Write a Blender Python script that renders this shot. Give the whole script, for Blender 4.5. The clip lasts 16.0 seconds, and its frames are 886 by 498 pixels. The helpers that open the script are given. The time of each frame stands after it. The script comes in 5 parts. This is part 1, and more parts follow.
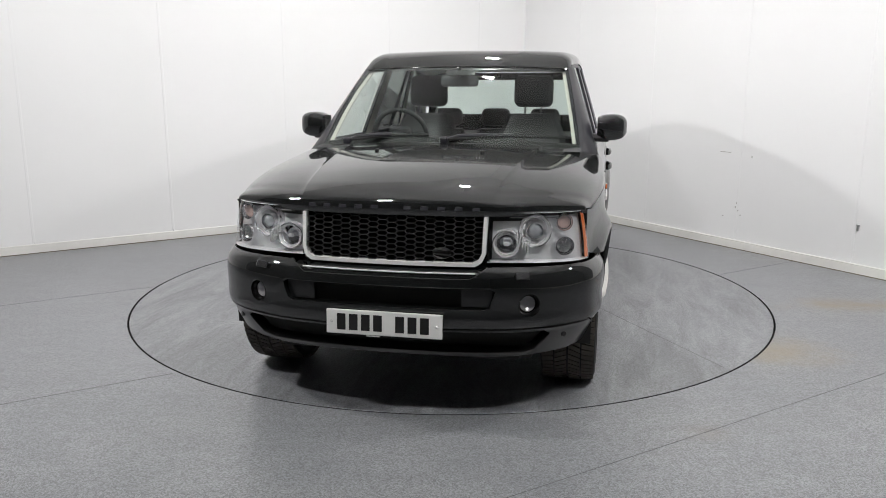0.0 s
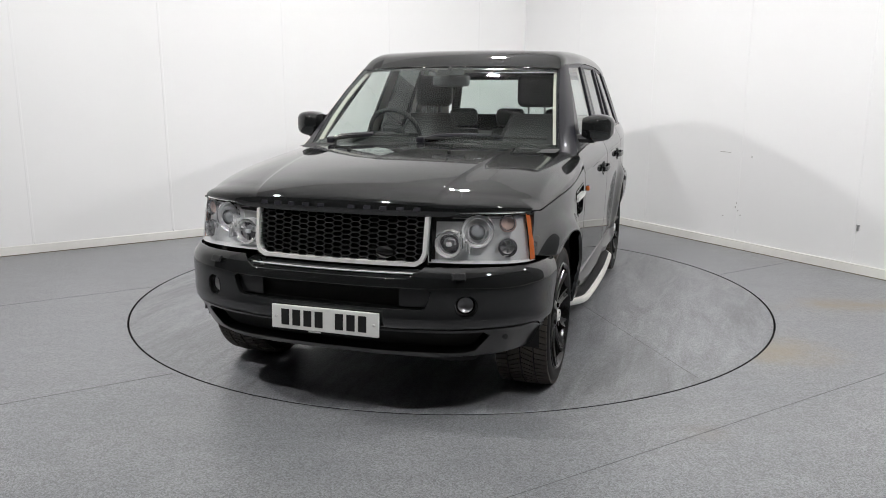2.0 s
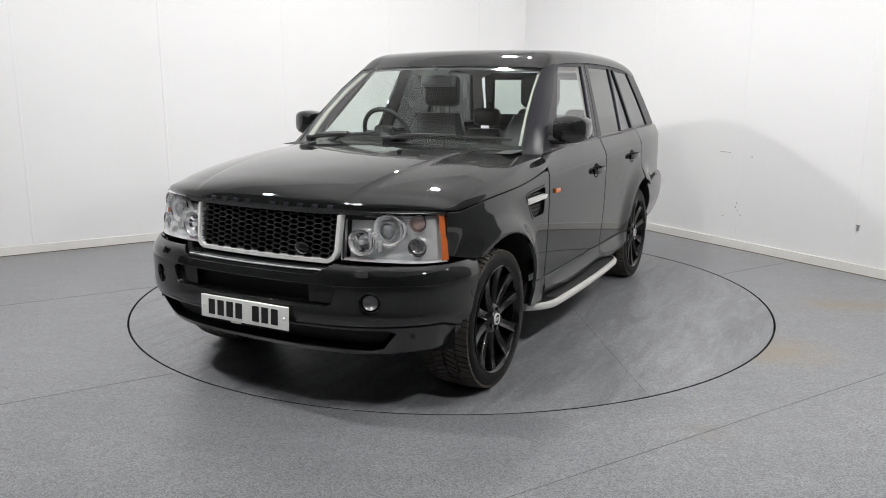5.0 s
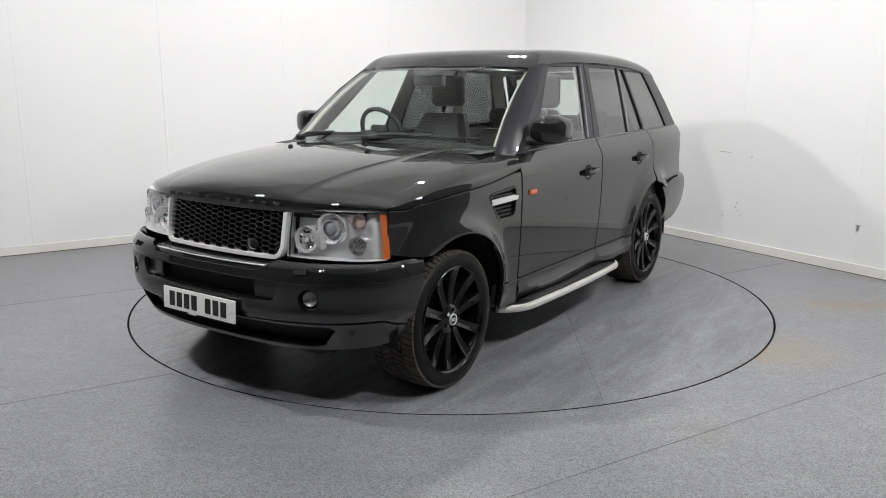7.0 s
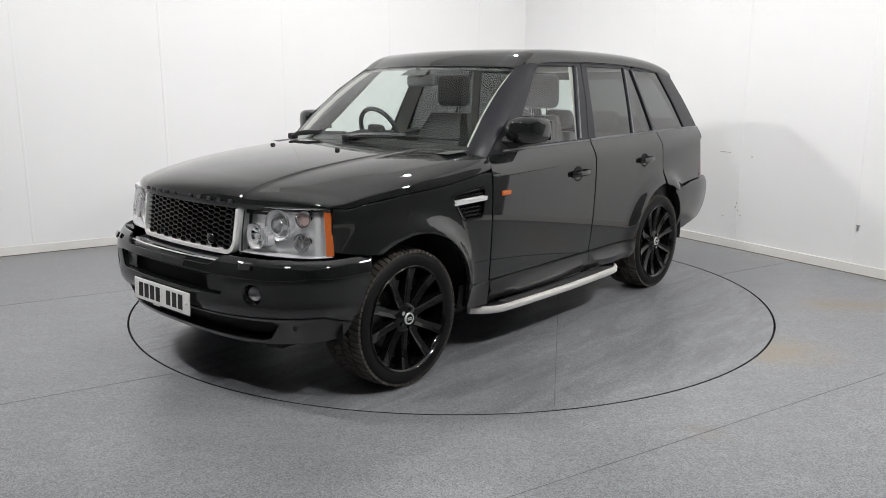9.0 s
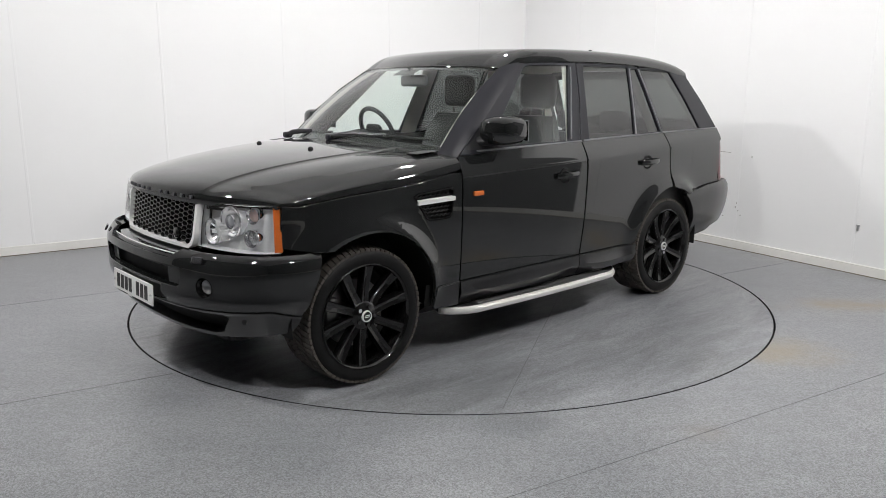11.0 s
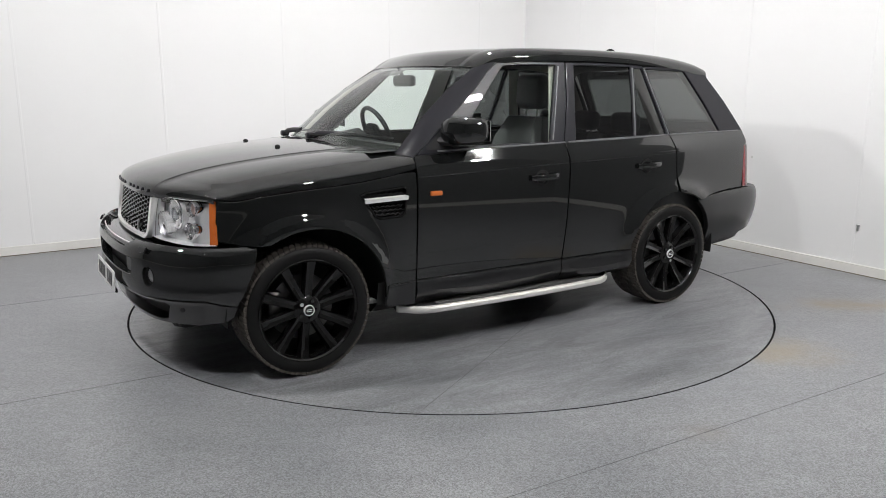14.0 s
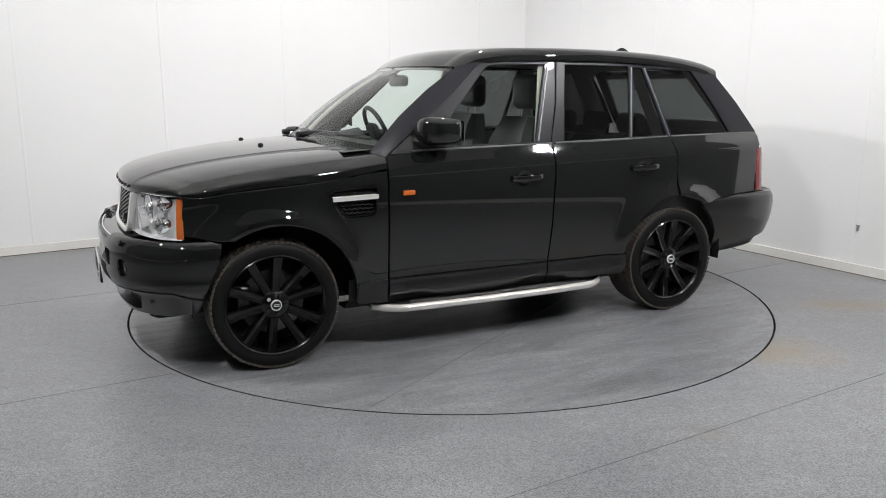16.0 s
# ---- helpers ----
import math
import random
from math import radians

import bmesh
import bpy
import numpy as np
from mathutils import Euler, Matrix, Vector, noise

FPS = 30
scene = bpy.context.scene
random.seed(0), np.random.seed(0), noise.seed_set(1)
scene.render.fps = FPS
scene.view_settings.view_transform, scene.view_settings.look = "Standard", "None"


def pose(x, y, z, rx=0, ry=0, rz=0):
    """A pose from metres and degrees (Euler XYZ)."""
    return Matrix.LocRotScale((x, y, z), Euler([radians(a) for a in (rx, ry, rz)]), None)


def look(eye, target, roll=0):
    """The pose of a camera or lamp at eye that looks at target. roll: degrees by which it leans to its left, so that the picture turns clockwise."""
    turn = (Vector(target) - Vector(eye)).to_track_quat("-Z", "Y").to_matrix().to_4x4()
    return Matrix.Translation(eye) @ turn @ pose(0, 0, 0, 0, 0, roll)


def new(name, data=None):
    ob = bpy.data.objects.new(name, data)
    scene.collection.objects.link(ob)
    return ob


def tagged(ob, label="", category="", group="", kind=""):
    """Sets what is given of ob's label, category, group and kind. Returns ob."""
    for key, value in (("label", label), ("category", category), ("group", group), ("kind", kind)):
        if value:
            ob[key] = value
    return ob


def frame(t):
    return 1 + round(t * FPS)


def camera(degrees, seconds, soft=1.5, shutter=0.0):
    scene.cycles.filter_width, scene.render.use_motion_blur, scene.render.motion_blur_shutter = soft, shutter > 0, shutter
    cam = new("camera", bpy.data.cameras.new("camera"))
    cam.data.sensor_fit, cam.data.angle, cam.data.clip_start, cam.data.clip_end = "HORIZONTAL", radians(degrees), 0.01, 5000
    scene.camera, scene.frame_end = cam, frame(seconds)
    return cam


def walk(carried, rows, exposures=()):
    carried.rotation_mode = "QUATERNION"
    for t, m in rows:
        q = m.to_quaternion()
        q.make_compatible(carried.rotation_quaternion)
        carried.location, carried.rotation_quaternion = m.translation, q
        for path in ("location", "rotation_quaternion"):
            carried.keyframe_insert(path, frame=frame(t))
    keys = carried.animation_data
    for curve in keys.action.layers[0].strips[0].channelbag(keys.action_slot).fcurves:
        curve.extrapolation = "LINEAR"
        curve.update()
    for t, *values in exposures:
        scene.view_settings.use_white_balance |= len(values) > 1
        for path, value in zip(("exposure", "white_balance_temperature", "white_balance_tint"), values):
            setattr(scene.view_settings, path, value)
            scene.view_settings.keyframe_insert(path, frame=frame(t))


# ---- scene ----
# ---------------------------------------------------------------- camera
cam = camera(59.37, 16.0, soft=0.9)
EYE = Vector((0.0, -5.738, 1.524))
AIM = pose(*EYE, 90 - 11.77, 0, 0.5576) @ pose(0, 0, 0, 0, 0, 0.074)
walk(cam, [(0.0, AIM), (16.0, AIM)])

# ---------------------------------------------------------------- light
world = bpy.data.worlds.new("world")
scene.world = world
world.use_nodes = True
world.node_tree.nodes["Background"].inputs[0].default_value = (0.9, 0.95, 1.0, 1)
world.node_tree.nodes["Background"].inputs[1].default_value = 0.02
scene.view_settings.exposure = 0.0
LAMP_POWER = 1540.0
CEILING = 5.2


# ---------------------------------------------------------------- materials
def nodes_of(name):
    m = bpy.data.materials.new(name)
    m.use_nodes = True
    nt = m.node_tree
    return m, nt, nt.nodes["Principled BSDF"]


def mat(name, color, rough=0.5, metal=0.0, coat=0.0, vary=0.0, vscale=8.0, bump=0.0, bscale=60.0, spec=0.5, rvary=0.0, trans=0.0, ior=1.45, emit=0.0):
    """A principled material with noise in colour, roughness and relief at two scales."""
    m, nt, b = nodes_of(name)
    b.inputs["Base Color"].default_value = (*color, 1)
    b.inputs["Roughness"].default_value = rough
    b.inputs["Metallic"].default_value = metal
    b.inputs["Coat Weight"].default_value = coat
    b.inputs["Coat Roughness"].default_value = 0.02
    b.inputs["Specular IOR Level"].default_value = spec
    b.inputs["Transmission Weight"].default_value = trans
    b.inputs["IOR"].default_value = ior
    if emit:
        b.inputs["Emission Color"].default_value = (*color, 1)
        b.inputs["Emission Strength"].default_value = emit
    if vary or rvary or bump:
        tc = nt.nodes.new("ShaderNodeTexCoord")
        n1 = nt.nodes.new("ShaderNodeTexNoise")
        n1.inputs["Scale"].default_value = vscale
        n1.inputs["Detail"].default_value = 6
        nt.links.new(tc.outputs["Object"], n1.inputs["Vector"])
        n2 = nt.nodes.new("ShaderNodeTexNoise")
        n2.inputs["Scale"].default_value = bscale
        n2.inputs["Detail"].default_value = 3
        nt.links.new(tc.outputs["Object"], n2.inputs["Vector"])
    if vary:
        mix = nt.nodes.new("ShaderNodeMix")
        mix.data_type = "RGBA"
        mix.inputs[6].default_value = (*[c * (1 - vary) for c in color], 1)
        mix.inputs[7].default_value = (*[min(1, c * (1 + vary)) for c in color], 1)
        nt.links.new(n1.outputs["Fac"], mix.inputs[0])
        nt.links.new(mix.outputs[2], b.inputs["Base Color"])
    if rvary:
        mr = nt.nodes.new("ShaderNodeMapRange")
        mr.inputs["To Min"].default_value = max(0, rough - rvary)
        mr.inputs["To Max"].default_value = min(1, rough + rvary)
        mr.inputs["From Min"].default_value = 0.3
        mr.inputs["From Max"].default_value = 0.7
        nt.links.new(n1.outputs["Fac"], mr.inputs["Value"])
        nt.links.new(mr.outputs[0], b.inputs["Roughness"])
    if bump:
        bp = nt.nodes.new("ShaderNodeBump")
        bp.inputs["Strength"].default_value = bump
        bp.inputs["Distance"].default_value = 0.002
        nt.links.new(n2.outputs["Fac"], bp.inputs["Height"])
        nt.links.new(bp.outputs[0], b.inputs["Normal"])
    return m


def floor_material(name, stains, streak=0.0):
    """Grey safety vinyl: fine light and dark flecks, cloudy dirt, optional ovals such as rusty stains."""
    m, nt, b = nodes_of(name)
    N, L = nt.nodes.new, nt.links.new
    tc = N("ShaderNodeTexCoord")
    big = N("ShaderNodeTexNoise")
    big.inputs["Scale"].default_value = 1.1
    big.inputs["Detail"].default_value = 7
    big.inputs["Roughness"].default_value = 0.62
    L(tc.outputs["Object"], big.inputs["Vector"])
    base = N("ShaderNodeValToRGB")
    base.color_ramp.elements[0].position, base.color_ramp.elements[1].position = 0.3, 0.72
    base.color_ramp.elements[0].color = (0.182, 0.187, 0.196, 1)
    base.color_ramp.elements[1].color = (0.240, 0.243, 0.248, 1)
    L(big.outputs["Fac"], base.inputs["Fac"])
    fleck = N("ShaderNodeTexVoronoi")
    fleck.inputs["Scale"].default_value = 190
    L(tc.outputs["Object"], fleck.inputs["Vector"])
    fr = N("ShaderNodeValToRGB")
    fr.color_ramp.elements[0].color = (0.62, 0.62, 0.62, 1)
    fr.color_ramp.elements[1].color = (1.48, 1.49, 1.52, 1)
    sep = N("ShaderNodeSeparateColor")
    L(fleck.outputs["Color"], sep.inputs[0])
    L(sep.outputs[0], fr.inputs["Fac"])
    mul = N("ShaderNodeMix")
    mul.data_type, mul.blend_type = "RGBA", "MULTIPLY"
    mul.inputs[0].default_value = 1.0
    L(base.outputs[0], mul.inputs[6])
    L(fr.outputs[0], mul.inputs[7])
    last = mul.outputs[2]
    if streak:
        mp = N("ShaderNodeMapping")
        mp.inputs["Rotation"].default_value = (0, 0, 0.6)
        mp.inputs["Scale"].default_value = (1.0, 4.5, 1.0)
        L(tc.outputs["Object"], mp.inputs["Vector"])
        sn = N("ShaderNodeTexNoise")
        sn.inputs["Scale"].default_value, sn.inputs["Detail"].default_value, sn.inputs["Roughness"].default_value = 1.6, 9, 0.7
        sn.inputs["Distortion"].default_value = 0.8
        L(mp.outputs[0], sn.inputs["Vector"])
        sr = N("ShaderNodeMapRange")
        sr.inputs["From Min"].default_value, sr.inputs["From Max"].default_value = 0.32, 0.68
        sr.inputs["To Min"].default_value, sr.inputs["To Max"].default_value = 1 - streak, 1 + streak * 0.6
        L(sn.outputs["Fac"], sr.inputs["Value"])
        sm = N("ShaderNodeMix")
        sm.data_type, sm.blend_type = "RGBA", "MULTIPLY"
        sm.inputs[0].default_value = 1.0
        L(last, sm.inputs[6])
        L(sr.outputs[0], sm.inputs[7])
        last = sm.outputs[2]
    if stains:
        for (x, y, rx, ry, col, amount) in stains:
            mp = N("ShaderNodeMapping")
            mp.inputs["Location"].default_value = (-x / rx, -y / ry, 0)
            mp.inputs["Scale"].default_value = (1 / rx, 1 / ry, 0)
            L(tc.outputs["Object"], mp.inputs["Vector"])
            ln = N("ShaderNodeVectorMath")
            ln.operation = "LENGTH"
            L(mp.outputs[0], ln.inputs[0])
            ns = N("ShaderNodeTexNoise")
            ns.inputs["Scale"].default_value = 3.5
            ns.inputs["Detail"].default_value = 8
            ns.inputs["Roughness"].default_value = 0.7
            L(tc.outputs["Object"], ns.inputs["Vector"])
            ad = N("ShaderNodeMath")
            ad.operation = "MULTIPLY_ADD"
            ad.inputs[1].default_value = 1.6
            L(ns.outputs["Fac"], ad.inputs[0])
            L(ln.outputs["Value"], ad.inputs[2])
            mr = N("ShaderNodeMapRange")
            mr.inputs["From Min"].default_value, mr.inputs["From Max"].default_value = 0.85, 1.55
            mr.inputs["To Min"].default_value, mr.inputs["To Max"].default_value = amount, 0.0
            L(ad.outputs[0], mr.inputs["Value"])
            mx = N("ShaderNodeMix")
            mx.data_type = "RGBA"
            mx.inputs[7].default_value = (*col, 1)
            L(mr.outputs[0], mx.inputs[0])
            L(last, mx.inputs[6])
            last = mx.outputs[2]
    L(last, b.inputs["Base Color"])
    rr = N("ShaderNodeMapRange")
    rr.inputs["From Min"].default_value, rr.inputs["From Max"].default_value = 0.3, 0.7
    rr.inputs["To Min"].default_value, rr.inputs["To Max"].default_value = 0.27, 0.40
    L(big.outputs["Fac"], rr.inputs["Value"])
    L(rr.outputs[0], b.inputs["Roughness"])
    bp = N("ShaderNodeBump")
    bp.inputs["Strength"].default_value = 0.12
    bp.inputs["Distance"].default_value = 0.001
    L(sep.outputs[1], bp.inputs["Height"])
    L(bp.outputs[0], b.inputs["Normal"])
    return m


OCHRE = (0.26, 0.21, 0.13)
M_FLOOR = floor_material("grey_safety_vinyl", [(2.9, -0.35, 0.9, 0.28, OCHRE, 0.75), (1.95, -1.35, 0.55, 0.4, OCHRE, 0.65), (1.15, -2.45, 0.22, 0.16, (0.2, 0.17, 0.13), 0.4)], streak=0.10)
# streaky sheet with one darker grey oval at (0.8, -0.9), blended in at 0.35
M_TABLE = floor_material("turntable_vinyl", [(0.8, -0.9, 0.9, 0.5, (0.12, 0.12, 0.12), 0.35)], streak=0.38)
M_WALL = mat("white_painted_panel", (0.80, 0.80, 0.80), 0.45, vary=0.025, vscale=1.3, bump=0.06, bscale=35, rvary=0.08)
M_TRIM = mat("white_painted_skirting", (0.74, 0.73, 0.70), 0.4, vary=0.06, vscale=7, bump=0.08, bscale=40)
M_CEIL = mat("white_ceiling_sheet", (0.78, 0.78, 0.78), 0.8, vary=0.03, vscale=2, bump=0.1, bscale=80)
M_DARKWALL = mat("dark_grey_wall", (0.16, 0.16, 0.165), 0.7, vary=0.1, vscale=1.5, bump=0.1, bscale=30)
M_GAP = mat("dark_gap", (0.012, 0.012, 0.012), 0.8)
M_DIRT = mat("dirty_joint", (0.16, 0.13, 0.09), 0.8, vary=0.3, vscale=9)
M_SCUFF = mat("grey_scuff", (0.42, 0.41, 0.39), 0.7, vary=0.2, vscale=40)
M_STEEL = mat("brushed_steel", (0.55, 0.55, 0.55), 0.35, 1.0, vary=0.1, vscale=30)
M_LAMP = mat("lamp_diffuser", (1.0, 0.985, 0.978), 0.5, emit=LAMP_POWER)
M_LAMPFRAME = mat("lamp_frame", (0.75, 0.75, 0.75), 0.4)


# ---------------------------------------------------------------- mesh helpers
def link_mesh(name, verts, faces, material, parent=None, label="", smooth=False, m=None):
    me = bpy.data.meshes.new(name)
    me.from_pydata([tuple(v) for v in verts], [], faces)
    me.update()
    if smooth:
        me.polygons.foreach_set("use_smooth", [True] * len(me.polygons))
    me.materials.append(material)
    ob = new(name, me)
    if parent:
        ob.parent = parent
    if m is not None:
        ob.matrix_basis = m
    if label:
        ob["label"] = label
    return ob


def part(name, bm, material, parent=None, label="", smooth=False, m=None):
    """Links a bmesh as one mesh object under a thing or a part."""
    me = bpy.data.meshes.new(name)
    bmesh.ops.recalc_face_normals(bm, faces=bm.faces)
    bm.to_mesh(me)
    bm.free()
    if smooth:
        me.polygons.foreach_set("use_smooth", [True] * len(me.polygons))
        me.set_sharp_from_angle(angle=radians(38))
    me.materials.append(material)
    ob = new(name, me)
    if parent:
        ob.parent = parent
    if m is not None:
        ob.matrix_basis = m
    if label:
        ob["label"] = label
    return ob


def box_bm(sx, sy, sz, c=(0, 0, 0), bevel=0.0, m=None, bm=None, seg=2):
    bm = bm or bmesh.new()
    r = bmesh.ops.create_cube(bm, size=1.0)
    vs = r["verts"]
    for v in vs:
        v.co = Vector((v.co.x * sx, v.co.y * sy, v.co.z * sz))
    if bevel:
        es = list({e for v in vs for e in v.link_edges})
        r2 = bmesh.ops.bevel(bm, geom=es, offset=bevel, segments=seg, profile=0.5, affect="EDGES")
        vs = list({v for f in r2["faces"] for v in f.verts} | {v for v in vs if v.is_valid})
    t = (m or Matrix()) @ Matrix.Translation(c) if m is None else Matrix.Translation(c) @ m
    for v in vs:
        v.co = t @ v.co
    return bm


# ---------------------------------------------------------------- the room
WALL_H = CEILING


def wall_line(a, b, name, seams, label, M_WALL=M_WALL, M_STRIP=None):
    """A panelled wall from a to b on the floor, room on its right-hand side seen from a; seams: metres from a."""
    a, b = Vector((*a, 0)), Vector((*b, 0))
    d = (b - a)
    length = d.length
    ang = math.degrees(math.atan2(d.y, d.x))
    m = pose(a.x, a.y, 0, 0, 0, ang)
    w = tagged(part(name, box_bm(length, 0.10, WALL_H, (length / 2, 0.062, WALL_H / 2)), M_WALL, m=m), label, kind="structure")
    cuts = [0.0, *seams, length]
    gap = 0.004
    for s0, s1 in zip(cuts, cuts[1:]):
        e0, e1 = s0 + (gap / 2 if s0 > 0 else -0.006), s1 - (gap / 2 if s1 < length else -0.006)
        part("panel", box_bm(e1 - e0, 0.012, WALL_H - 0.004, ((e0 + e1) / 2, 0.006, WALL_H / 2), bevel=0.002, seg=1), M_WALL, w)
    for s in seams:
        part("cover_strip", box_bm(0.022, 0.004, WALL_H - 0.10, (s, -0.002, WALL_H / 2 + 0.05), bevel=0.0015, seg=1), M_STRIP or M_WALL, w)
    sk = tagged(part("baseboard", box_bm(length, 0.018, 0.085, (length / 2, -0.009, 0.0425), bevel=0.004), M_TRIM, m=m), "white painted skirting board along the wall, scuffed", kind="structure")
    part("dirt_line", box_bm(length, 0.004, 0.006, (length / 2, -0.020, 0.003)), M_DIRT, sk)
    return w, m


CORNER = (0.948, 4.576)
LEFT_FAR, RIGHT_FAR = (-8.0, -1.455), (5.2, -2.327)
RIGHT_MID = (4.094, -0.532)
def build_room():
    w, m = wall_line(LEFT_FAR, CORNER, "wall_west", [10.79 - k for k in (9.65, 8.36, 7.09, 5.82, 4.55, 3.285, 1.988, 0.72)], "white painted wall of joined panels with thin cover strips")
    w, m = wall_line(CORNER, RIGHT_MID, "wall_north", [1.06, 2.24, 3.42, 4.60, 5.78], "white painted wall of joined panels with scuffs and a steel eye")
    for s, z, wd, hh in ((3.41, 0.40, 0.012, 0.02), (3.42, 0.44, 0.008, 0.015), (3.44, 0.37, 0.01, 0.012), (3.25, 0.916, 0.12, 0.006), (3.55, 0.89, 0.008, 0.02), (3.27, 0.30, 0.015, 0.008), (3.47, 0.33, 0.01, 0.01)):
        part("scuff", box_bm(wd, 0.003, hh, (s, -0.0042, z)), M_SCUFF, w)
    hook = box_bm(0.014, 0.012, 0.05, (4.632, -0.011, 0.385), bevel=0.003)
    box_bm(0.03, 0.01, 0.012, (4.640, -0.02, 0.41), bevel=0.002, bm=hook)
    part("steel_eye", hook, M_STEEL, w, "small grey steel wall eye")
    # walls out of view, added dark so that the car's flanks reflect dark
    wall_line(RIGHT_MID, RIGHT_FAR, "wall_northeast", [1.2], "unseen dark grey wall of joined panels, added for dark reflections", M_DARKWALL)
    wall_line(RIGHT_FAR, (0.65, -9.72), "wall_east", [1.2, 2.4, 3.6, 4.8, 6.0, 7.2], "unseen dark grey wall of joined panels, added for dark reflections", M_DARKWALL)
    wall_line((0.65, -9.72), LEFT_FAR, "wall_south", [1.25, 2.5, 3.75, 5.0, 6.25, 7.5, 8.75, 10.0], "unseen dark grey wall of joined panels, added for dark reflections", M_DARKWALL)
    # floor sheet with a round opening for the turntable
    n, rings = 192, (R_TABLE + 0.013, 2.6, 3.4, 5.0, 8.0, 13.0)
    verts, faces = [], []
    for r in rings:
        for k in range(n):
            a = 2 * math.pi * k / n
            verts.append((r * math.cos(a), r * math.sin(a), 0))
    for j in range(len(rings) - 1):
        for k in range(n):
            a, b = j * n + k, j * n + (k + 1) % n
            faces.append((a, a + n, b + n, b))
    fl = tagged(link_mesh("floor", verts, faces, M_FLOOR), "grey speckled vinyl floor with faint ochre stains", kind="structure")
    kerb = bmesh.new()
    lathe(kerb, [(rings[0], -0.0005), (rings[0], -0.06)], 192, "z")
    part("opening_edge", kerb, M_GAP, fl, "dark edge of the round opening")
    # welded joints of the vinyl sheets, cut off at the turntable
    u = Vector((0.849, 0.528, 0))
    nrm = Vector((-u.y, u.x, 0))
    for d, lo, hi in ((-2.70, -6.0, 6.0), (-0.70, -6.0, -2.21), (-0.70, 2.21, 5.0), (1.3, -6.0, -1.90), (1.3, 1.90, 4.0), (-4.7, -6, 6)):
        c = u * ((lo + hi) / 2) + nrm * d
        part("sheet_joint", box_bm(hi - lo, 0.003, 0.0016, (0, 0, 0)), M_JOINT, fl, m=pose(c.x, c.y, 0.0002, 0, 0, math.degrees(math.atan2(u.y, u.x))))
    pit = bmesh.new()
    bmesh.ops.create_circle(pit, cap_ends=True, radius=R_TABLE + 0.3, segments=64)
    tagged(part("pit_bottom", pit, M_GAP, m=pose(0, 0, -0.058)), "dark pit under the turntable", kind="structure")
    cl = bmesh.new()
    bmesh.ops.create_grid(cl, x_segments=8, y_segments=8, size=10.5)
    tagged(part("ceiling", cl, M_CEIL, m=pose(0, -2, CEILING + 0.002)), "plain white ceiling", kind="structure")


def build_table():
    bm = bmesh.new()
    prof = [(0.0, 0.0), (R_TABLE * 0.5, 0.0), (R_TABLE - 0.002, 0.0), (R_TABLE, -0.002), (R_TABLE, -0.05)]
    lathe(bm, prof, 192, "z")
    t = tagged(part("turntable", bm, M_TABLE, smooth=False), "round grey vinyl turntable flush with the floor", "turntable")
    rim = bmesh.new()
    lathe(rim, [(R_TABLE + 0.0005, -0.05), (R_TABLE + 0.0005, -0.001), (R_TABLE + 0.002, -0.001), (R_TABLE + 0.002, -0.05)], 192, "z")
    part("edge_band", rim, M_GAP, t, "thin dark edge band")
    d = Vector((0.89, 0.57, 0)).normalized()
    c0 = Vector((1.305, 1.806, 0))
    j = c0 - d * 1.98
    part("sheet_joint", box_bm(3.96, 0.0025, 0.0012), M_JOINT, t, m=pose(j.x, j.y, 0.0002, 0, 0, math.degrees(math.atan2(d.y, d.x))))
    return t


def lathe(bm, prof, n, axis="y", a0=0.0, a1=2 * math.pi):
    """Turns a profile of (radius, along) round an axis."""
    full = abs(a1 - a0 - 2 * math.pi) < 1e-6
    rows = []
    for k in range(n if full else n + 1):
        a = a0 + (a1 - a0) * k / n
        c, s = math.cos(a), math.sin(a)
        row = []
        for r, h in prof:
            row.append(bm.verts.new((r * c, r * s, h) if axis == "z" else (r * c, h, r * s)))
        rows.append(row)
    cnt = len(rows)
    for k in range(cnt if full else cnt - 1):
        A, B = rows[k], rows[(k + 1) % cnt]
        for i in range(len(prof) - 1):
            if prof[i][0] < 1e-6:
                f = [A[i], A[i + 1], B[i + 1]]
            elif prof[i + 1][0] < 1e-6:
                f = [A[i], A[i + 1], B[i]]
            else:
                f = [A[i], A[i + 1], B[i + 1], B[i]]
            bm.faces.new(f)
    return bm


def tube_bm(points, r, n=8, bm=None, flat=1.0):
    """A tube along points."""
    bm = bm or bmesh.new()
    pts = [Vector(p) for p in points]
    rows = []
    for i, p in enumerate(pts):
        d = (pts[min(i + 1, len(pts) - 1)] - pts[max(i - 1, 0)]).normalized()
        up = Vector((0, 0, 1)) if abs(d.z) < 0.9 else Vector((1, 0, 0))
        a = d.cross(up).normalized()
        b = a.cross(d)
        rows.append([bm.verts.new(p + (a * math.cos(2 * math.pi * k / n) + b * math.sin(2 * math.pi * k / n) * flat) * r) for k in range(n)])
    for A, B in zip(rows, rows[1:]):
        for k in range(n):
            bm.faces.new((A[k], A[(k + 1) % n], B[(k + 1) % n], B[k]))
    bm.faces.new(rows[0][::-1])
    bm.faces.new(rows[-1])
    return bm


